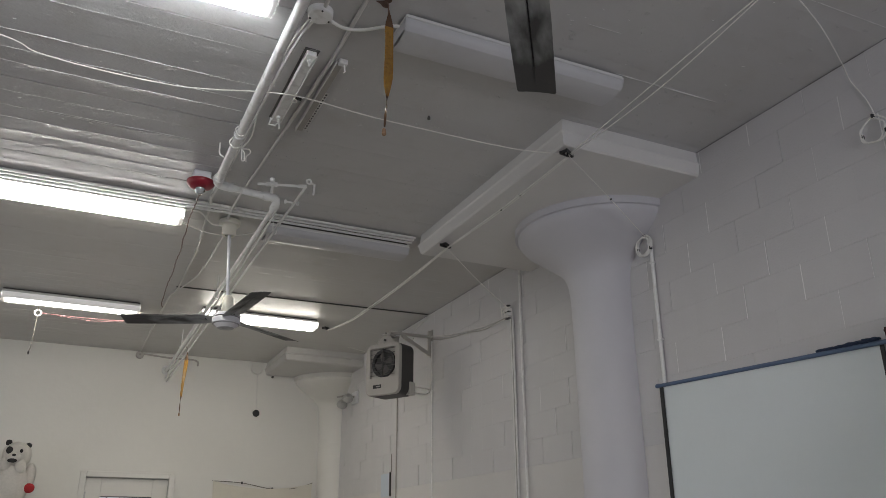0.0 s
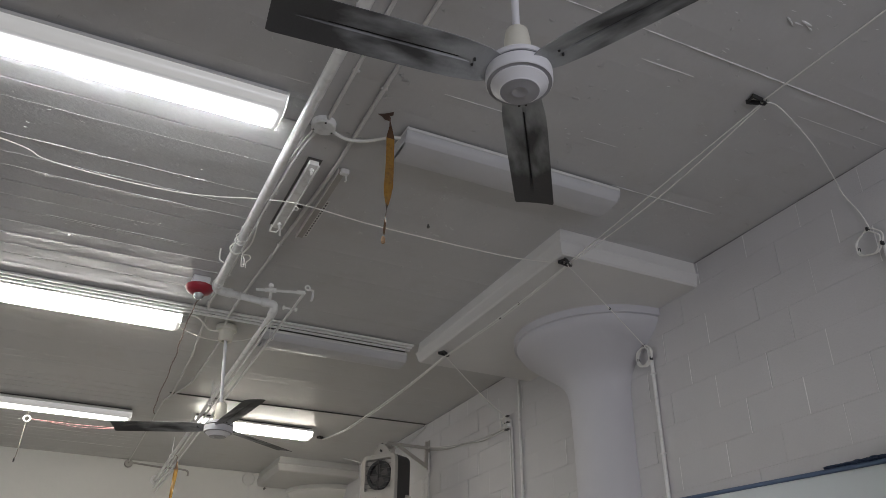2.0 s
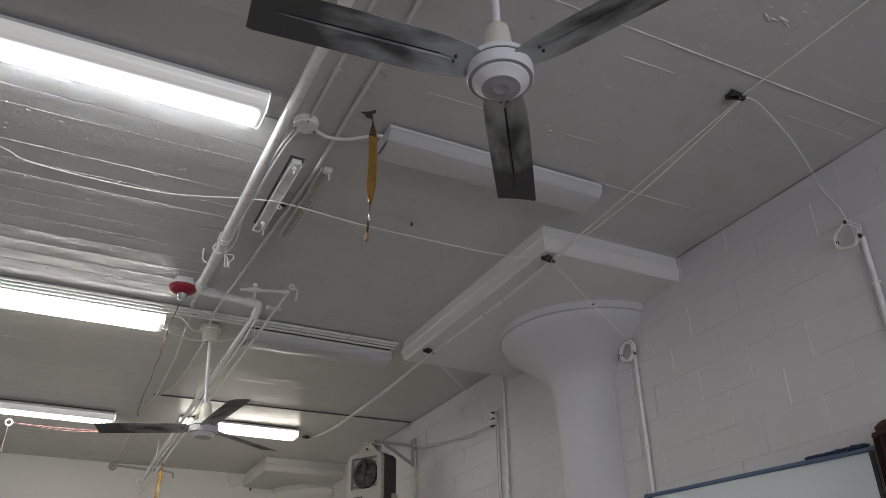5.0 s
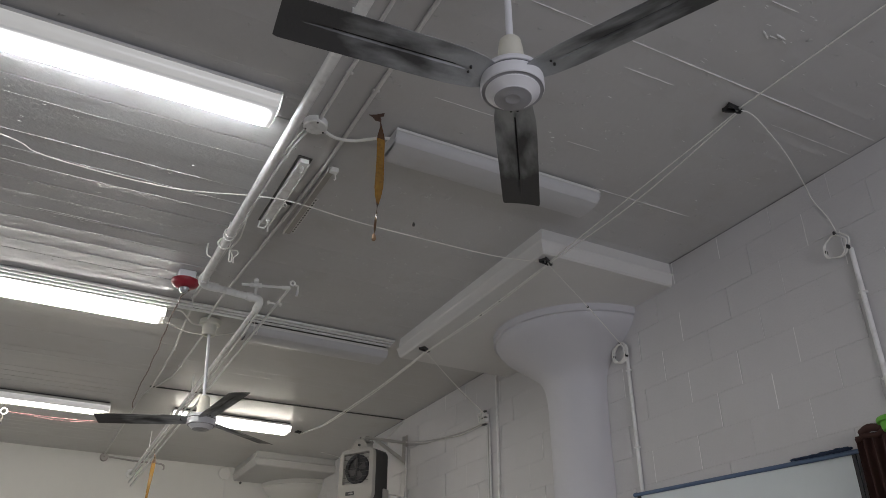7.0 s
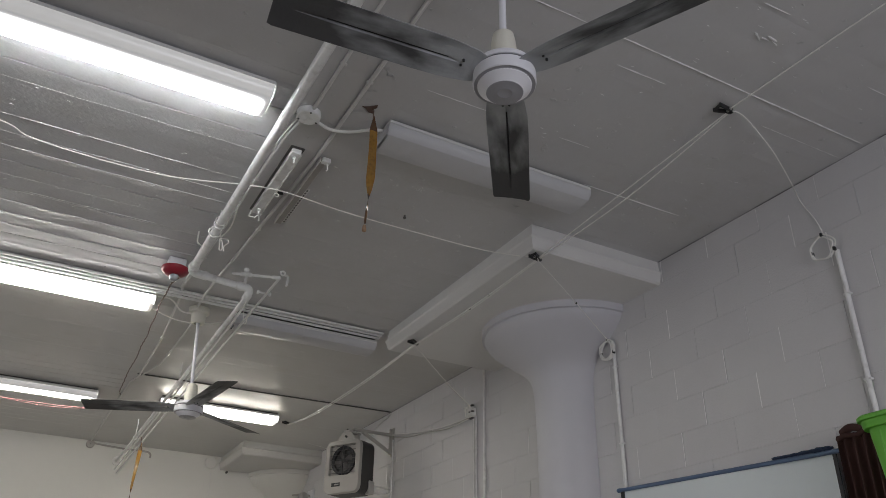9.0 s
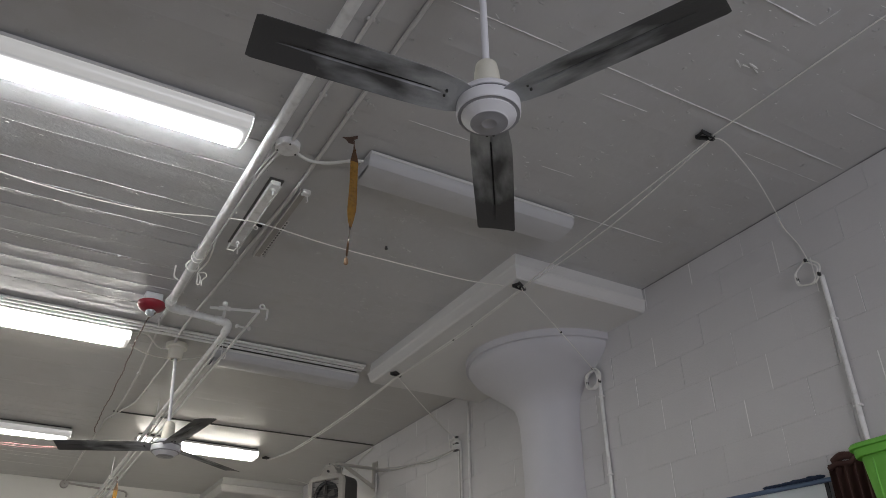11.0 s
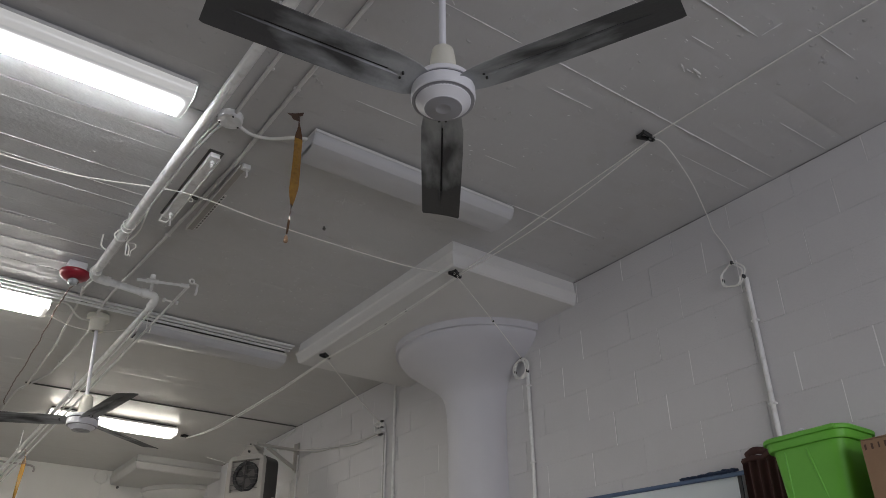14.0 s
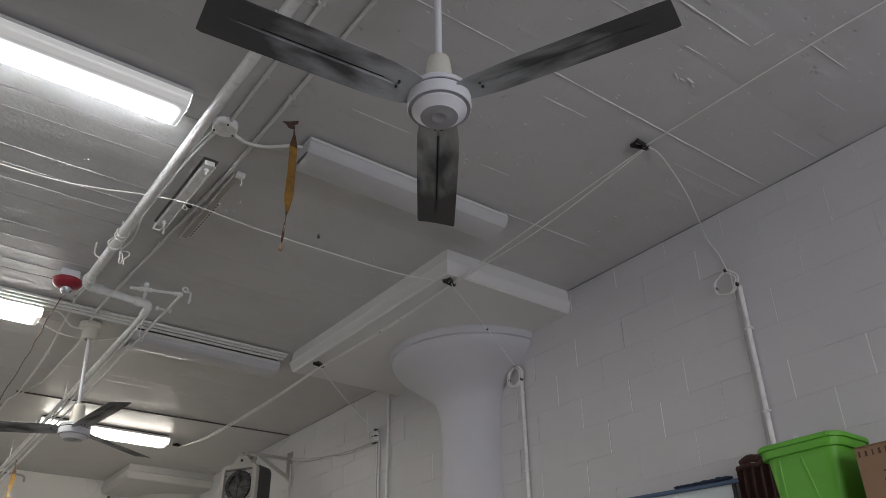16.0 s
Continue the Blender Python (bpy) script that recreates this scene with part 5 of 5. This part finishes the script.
green_bin()
cx = thing("carton", (3.36, 1.325, CT), "brown cardboard carton with dark printing on cabinet", "box")
part("body", box((0.34, 0.48, 0.27), (0, 0, 0.135), 0.004), M_CARD, cx)
part("flap", box((0.17, 0.476, 0.004), (-0.086, 0, 0.2725), 0.001), M_CARD, cx)
part("flap", box((0.168, 0.476, 0.004), (0.086, 0, 0.2725), 0.001), M_CARD, cx)
part("tape", box((0.05, 0.479, 0.0015), (0, 0, 0.2755), 0.0004), M_FLYTUBE, cx)
# printed bars: a line of small type by the top edge, a crest and two lines of larger type
for i, w in enumerate((0.017, 0.018, 0.012, 0.022, 0.020, 0.009, 0.018, 0.024)):
    part("print_bar", box((0.0012, w * 0.45, 0.022), (-0.1712, 0.222 - 0.027 * i, 0.243)), M_INK, cx)
for k, (y, z, w, h) in enumerate(((0.10, 0.180, 0.06, 0.006), (0.09, 0.193, 0.035, 0.006), (0.10, 0.167, 0.09, 0.005))):
    part("print_bar", box((0.0012, w, h), (-0.1712, y, z)), M_INK, cx)
for i in range(6):
    for dy in (0.0, 0.026):
        part("print_bar", box((0.0012, 0.007, 0.070), (-0.1712, 0.145 - 0.055 * i - dy, 0.105)), M_INK, cx)
part("print_bar", box((0.0012, 0.34, 0.006), (-0.1712, 0.0, 0.058)), M_INK, cx)

# ---- end wall: door, plush toy, cloth line, vent ----
dr = thing("door_1", ((DOOR[0] + DOOR[1]) / 2, FAR + 0.02, 0.0), "white painted door with a barred glass pane", "door", kind="structure")
DW = DOOR[1] - DOOR[0]
bm = None
for sz, at in (((0.07, 0.10, 2.24), (-DW / 2 - 0.035, -0.005, 1.12)), ((0.07, 0.10, 2.24), (DW / 2 + 0.035, -0.005, 1.12)), ((DW, 0.10, 0.07), (0, -0.005, 2.205))):
    bm = box(sz, at, 0.006, bm)
part("door_frame", bm, M_FARWALL, dr)
bm = None
GW, GT, GB = 0.295, 1.955, 1.15
for sz, at in (((DW / 2 - GW - 0.004, 0.045, 2.162), (-(DW / 2 + GW) / 2 + 0.0, 0.03, 1.082)), ((DW / 2 - GW - 0.004, 0.045, 2.162), ((DW / 2 + GW) / 2, 0.03, 1.082)),
               ((2 * GW, 0.045, 2.163 - GT), (0, 0.03, (2.163 + GT) / 2)), ((2 * GW, 0.045, GB), (0, 0.03, GB / 2))):
    bm = box(sz, at, 0.0015, bm)
part("leaf", bm, M_FARWALL, dr)
# full dark sheet closes the opening and shows as the gap line
part("stop", box((DW, 0.03, 2.17), (0, 0.09, 1.085)), M_GAP, dr, "dark sheet closing the opening behind the door")
# pane emits light itself, standing in for daylight behind the door
part("pane", box((2 * GW, 0.006, GT - GB), (0, 0.045, (GT + GB) / 2)), M_GLASS_DAY, dr, "frosted pane glowing in place of daylight")
for i in range(4):
    part("glazing_bar", box((0.012, 0.012, GT - GB), (-GW + 2 * GW * (i + 0.55) / 4, 0.03, (GT + GB) / 2), 0.002), M_DARK, dr)
part("glazing_bead", box((2 * GW, 0.02, 0.014), (0, 0.012, GT - 0.007), 0.003), M_DARK, dr)
part("hinge", box((0.02, 0.02, 0.10), (-DW / 2 + 0.01, 0.0, 1.95), 0.003), M_STEEL, dr)
part("door_handle", tube([(DW / 2 - 0.08, 0.01, 1.02), (DW / 2 - 0.08, -0.05, 1.02), (DW / 2 - 0.18, -0.055, 1.02)], 0.010, 8), M_STEEL, dr)


def plush_toy():
    """A stuffed bear as one plain mesh with three cloths."""
    bm = bmesh.new()

    def blob(at, size, mat, seed=0):
        before = len(bm.faces)
        one = bmesh.new()
        bmesh.ops.create_icosphere(one, subdivisions=3, radius=1)
        for v in one.verts:
            v.co *= 1 + 0.07 * noise.noise(v.co * 2.5 + Vector((seed, 0, 0)))
            v.co = Vector((v.co.x * size[0] + at[0], v.co.y * size[1] + at[1], v.co.z * size[2] + at[2]))
        for f in one.faces:
            f.material_index = mat
            f.smooth = True
        merge(bm, one)

    blob((0, 0, 0.24), (0.19, 0.15, 0.24), 0, 1)
    blob((0, -0.01, 0.56), (0.155, 0.135, 0.145), 0, 2)
    blob((-0.02, -0.12, 0.52), (0.085, 0.055, 0.06), 0, 3)
    blob((-0.10, 0, 0.695), (0.035, 0.025, 0.035), 1, 4)
    blob((0.105, 0, 0.672), (0.035, 0.025, 0.032), 1, 5)
    blob((-0.075, -0.125, 0.60), (0.036, 0.022, 0.042), 1, 6)
    blob((0.045, -0.13, 0.595), (0.018, 0.018, 0.022), 1, 7)
    blob((-0.02, -0.175, 0.545), (0.020, 0.015, 0.014), 1, 8)
    blob((-0.03, -0.165, 0.485), (0.050, 0.02, 0.024), 1, 9)
    blob((-0.10, -0.08, 0.45), (0.06, 0.05, 0.075), 0, 10)
    blob((0.06, -0.10, 0.43), (0.055, 0.05, 0.085), 0, 11)
    blob((0.17, -0.03, 0.34), (0.06, 0.06, 0.14), 0, 12)
    blob((0.18, -0.06, 0.20), (0.062, 0.06, 0.055), 2, 13)
    blob((-0.18, -0.03, 0.30), (0.06, 0.06, 0.14), 0, 14)
    ob = part("plush_toy", bm, (M_PLUSH, M_PLUSHBLACK, M_PLUSHRED))
    ob.matrix_basis = pose(-0.27, 10.45, 1.80)
    return tagged(ob, "white stuffed bear toy with black ears on cabinet", "toy")


plush_toy()
cb = thing("low_cabinet", (-0.45, 10.46, 0.0), "tall grey cabinet below the stuffed toy", "cabinet")
part("body", box((1.0, 0.50, 1.80), (0, 0, 0.90), 0.006), M_HEATER, cb)
part("door", box((0.48, 0.018, 1.70), (-0.245, -0.258, 0.92), 0.004), M_HEATER, cb)
part("door", box((0.48, 0.018, 1.70), (0.245, -0.258, 0.92), 0.004), M_HEATER, cb)

vent = thing("vent_hole", (2.476, FAR - 0.002, 3.055), "small black round vent in the end wall", "vent")
part("collar", lathe([(0.036, 0.0), (0.044, 0.006), (0.047, 0.0)], (0, 0, 0), 24), M_DARK, vent).matrix_basis = pose(0, 0, 0, 90, 0, 0)
part("plug", lathe([(0, 0.002), (0.036, 0.004), (0.040, 0.0)], (0, 0, 0), 24), M_BLACK, vent).matrix_basis = pose(0, 0, 0, 90, 0, 0)
cov = thing("junction_cover", (2.44, FAR - 0.002, 3.66), "round painted cover plate on the end wall", "cover plate")
part("plate", lathe([(0, 0.016), (0.075, 0.014), (0.085, 0.0)], (0, 0, 0), 28), M_FARWALL, cov, smooth=True).matrix_basis = pose(0, 0, 0, 90, 0, 0)
conduit("wire", "thin pale wire down the end wall", [(2.455, FAR - 0.006, 3.58), (2.475, FAR - 0.006, 3.10)], 0.004, M_CONDUIT, category="wire")
stub = thing("bolt", (2.66, FAR - 0.01, 3.555), "dark bolt in the end wall", "bolt")
part("head", lathe([(0, 0.03), (0.014, 0.028), (0.016, 0.0)], (0, 0, 0), 8), M_GAP, stub).matrix_basis = pose(0, 0, 0, 90, 0, 0)

line = conduit("string", "thin string slung along the end wall", [(1.98, FAR - 0.03, 2.165), (2.35, FAR - 0.03, 2.15), (2.75, FAR - 0.03, 2.085), (3.05, FAR - 0.03, 2.10), (3.30, FAR - 0.03, 2.175)], 0.0045, M_STRING, steps=6, category="string")
for x, z in ((2.36, 2.15), (2.76, 2.088)):
    k = thing("peg", (x, FAR - 0.03, z), "small dark peg on the string", "peg")
    part("clip", box((0.022, 0.02, 0.030), (0, 0, 0), 0.004), M_DARK, k)
draped_cloth("beige_cloth", (2.64, FAR - 0.035, 2.166), (1, 0, 0), 1.30, 0, 0.9, 3, M_CLOTH, "pale beige cloth hanging from a string", "cloth", amp=0.016, seed=2.2, ripple=0.0, sag=0.082)

# pull chain, ring and red cord below the far lamp
pc = thing("pull_chain", (-0.245, 8.74, 3.60), "pull chain with white ring below a lamp", "chain")
part("ring", ring((0, 0, 0), 0.030, 0.007, "y"), M_PLASTIC, pc, "white ring", smooth=True)
part("chain", tube([(0, 0, -0.032), (-0.005, 0, -0.2), (-0.01, 0, -0.36), (-0.02, 0, -0.40)], 0.004, 6), M_STRING, pc)
part("pull", lathe([(0, -0.03), (0.008, -0.028), (0.008, 0.0), (0, 0.004)], (-0.02, 0, -0.40), 8), M_DARK, pc)
part("link", tube([(0, 0, 0.03), (0.0, -0.10, 0.09)], 0.004, 6), M_STRING, pc)
conduit("red_cord", "thin red cord strung below a lamp", [(-0.215, 8.74, 3.60), (0.2, 8.73, 3.595), (0.5, 8.72, 3.60), (0.78, 8.70, 3.62)], 0.0032, M_REDCORD, steps=4, category="cord")
conduit("red_cord", "thin red cord strung below a lamp", [(-0.215, 8.745, 3.605), (0.2, 8.74, 3.575), (0.5, 8.72, 3.585), (0.78, 8.70, 3.62)], 0.0022, M_REDCORD, steps=4, category="cord")

# ---- hardened paint ----
def paint_bead(bm, x0, y0, x1, y1, w, h, seed, ragged):
    """A thin raised run of paint or cement under the slab, its width and height uneven, broken where it fades out."""
    d = Vector((x1 - x0, y1 - y0, 0))
    n = max(3, int(d.length / 0.014))
    side = Vector((-d.y, d.x, 0)).normalized()
    last = None
    for i in range(n + 1):
        u = i / n
        f = 0.75 + 0.9 * ragged * noise.noise((u * d.length * 30.0, seed, 0.4)) + 0.35 * noise.noise((u * d.length * 5.0, seed, 3.1))
        f *= min(1.0, 0.3 + 5.0 * u, 0.3 + 5.0 * (1 - u))
        if f < 0.16:
            last = None
            continue
        c = Vector((x0, y0, CEIL)) + d * u + side * (0.0018 * ragged * noise.noise((u * d.length * 22.0, seed, 8.2)))
        row = [bm.verts.new(c + side * (w * f * k) + Vector((0, 0, z))) for k, z in ((-1.0, 0.003), (-0.55, -h * f), (0.55, -h * f), (1.0, 0.003))]
        if last:
            for k in range(3):
                bm.faces.new((last[k], last[k + 1], row[k + 1], row[k]))
        last = row


# fins left where the shutter boards met: start, end, line across the room, strength
FINS = ((1.20, 1.82, 1.87, 0.9), (1.82, 3.58, 1.86, 1.25), (2.11, 2.59, 1.255, 1.3), (2.07, 2.36, 2.01, 0.9), (1.40, 1.74, 2.605, 0.7), (2.16, 2.38, 2.60, 0.7), (2.55, 3.28, 2.895, 1.1),
        (2.35, 2.50, 1.41, 0.8), (2.76, 3.06, 1.09, 0.8), (3.19, 3.58, 1.545, 0.7), (3.00, 3.58, 2.005, 0.5), (3.07, 3.37, 1.25, 0.5), (1.60, 2.10, 1.42, 0.5), (2.3, 3.4, 0.72, 0.8))
bm = bmesh.new()
for i, (x0, x1, y, k) in enumerate(FINS):
    paint_bead(bm, x0, y, x1, y - 0.006, 0.0023 * k + 0.0006, 0.0042 * k + 0.001, i * 3.7, 0.6 if k > 0.6 else 0.8)
paint_bead(bm, 2.59, 1.25, 2.60, 1.14, 0.004, 0.005, 91.0, 0.8)
for i in range(4):
    paint_bead(bm, 2.45 + 0.035 * i, 1.55 + 0.012 * math.sin(2.1 * i), 2.51 + 0.035 * i, 1.56 + 0.016 * math.cos(1.7 * i), 0.006, 0.006, 50.0 + i, 1.0)
rng_p = random.Random(12)
for i in range(110):
    cx, cy = rng_p.uniform(1.2, 3.5), rng_p.uniform(0.5, 2.95)
    if rng_p.random() < 0.55:
        cx, cy = rng_p.gauss(2.5, 0.35), rng_p.gauss(1.25, 0.3)
    L = rng_p.choice((0.012, 0.014, 0.018, 0.03))
    paint_bead(bm, cx, cy, cx + L, cy + rng_p.gauss(0, 0.2) * L, rng_p.uniform(0.0015, 0.0035), rng_p.uniform(0.0015, 0.004), 100.0 + i, 0.6)
drips = part("paint_drips", bm, M_DRIP, smooth=True)
tagged(drips, "hardened fins and drips of white paint on the ceiling", "paint", kind="stuff")
bm = bmesh.new()
for i in range(80):
    cx, cy = rng_p.uniform(-1.6, 0.8), rng_p.uniform(3.15, 5.5)
    L = rng_p.choice((0.012, 0.016, 0.02, 0.035))
    paint_bead(bm, cx, cy, cx + L, cy + rng_p.gauss(0, 0.2) * L, rng_p.uniform(0.0018, 0.0035), rng_p.uniform(0.001, 0.0024), 300.0 + i, 0.7)
for x0, x1, y in ((-0.9, 0.70, 3.84), (-0.4, 0.75, 4.62)):
    paint_bead(bm, x0, y, x1, y, 0.0035, 0.005, 9.0 * y, 0.7)
drips = part("paint_drips", bm, M_CEIL, smooth=True)
tagged(drips, "hardened runs and specks of grey paint between board joints", "paint", kind="stuff")


# ---- wall blocks, last ----
def block_mesh(length, height, worn):
    """A painted block with a paler strip of the given width over the upright joint at its near end."""
    y0, y1, h = -length / 2, length / 2, height / 2
    plan = ((0.016, y0), (-0.0012, y0), (0.0, y0 + worn), (0.0, y1 - 0.0008), (0.0004, y1), (0.016, y1))
    bm = bmesh.new()
    rings = [[bm.verts.new((x + dx, y, z)) for x, y in plan] for z, dx in ((-h, 0.0012), (-h + 0.0024, 0.0), (h - 0.0024, 0.0), (h, 0.0012))]
    for p, q in zip(rings, rings[1:]):
        for i in range(6):
            bm.faces.new((p[i], p[(i + 1) % 6], q[(i + 1) % 6], q[i])).material_index = 1 if i == 1 else 0
    bm.faces.new(rings[0][::-1])
    bm.faces.new(rings[-1])
    bmesh.ops.recalc_face_normals(bm, faces=bm.faces)
    me = bpy.data.meshes.new("block")
    bm.to_mesh(me)
    bm.free()
    me.materials.append(M_BLOCK)
    me.materials.append(M_PALEJOINT)
    return me


def build_blocks():
    """Running bond of painted blocks on the east wall, from shoulder height to the ceiling."""
    step, rise, gap = 0.406, 0.203, 0.0008
    rng = random.Random(21)
    cache = {}
    z = 1.966
    course = 0
    while z < CEIL - 0.03:
        h = min(rise, CEIL + 0.012 - z)
        y = 1.97 - 4 * step if course % 2 == 1 else 1.772 - 4 * step
        while y < FAR:
            a, b = max(y, 0.35), min(y + step, FAR)
            if b - a > 0.03 and not (4.22 < a and b < 4.70 and z < 3.0):
                key = (round(b - a, 3), round(h, 3), rng.choice((0.001, 0.001, 0.003, 0.005, 0.007)))
                if key not in cache:
                    cache[key] = block_mesh(b - a - 0.0003, h - gap, key[2])
                ob = new("block", cache[key])
                ob.parent = wall_right
                ob.location = (WALL + 0.0012 * math.sin(7.0 * a + 3.0 * z), (a + b) / 2, z + h / 2)
            y += step
        z += rise
        course += 1


build_blocks()
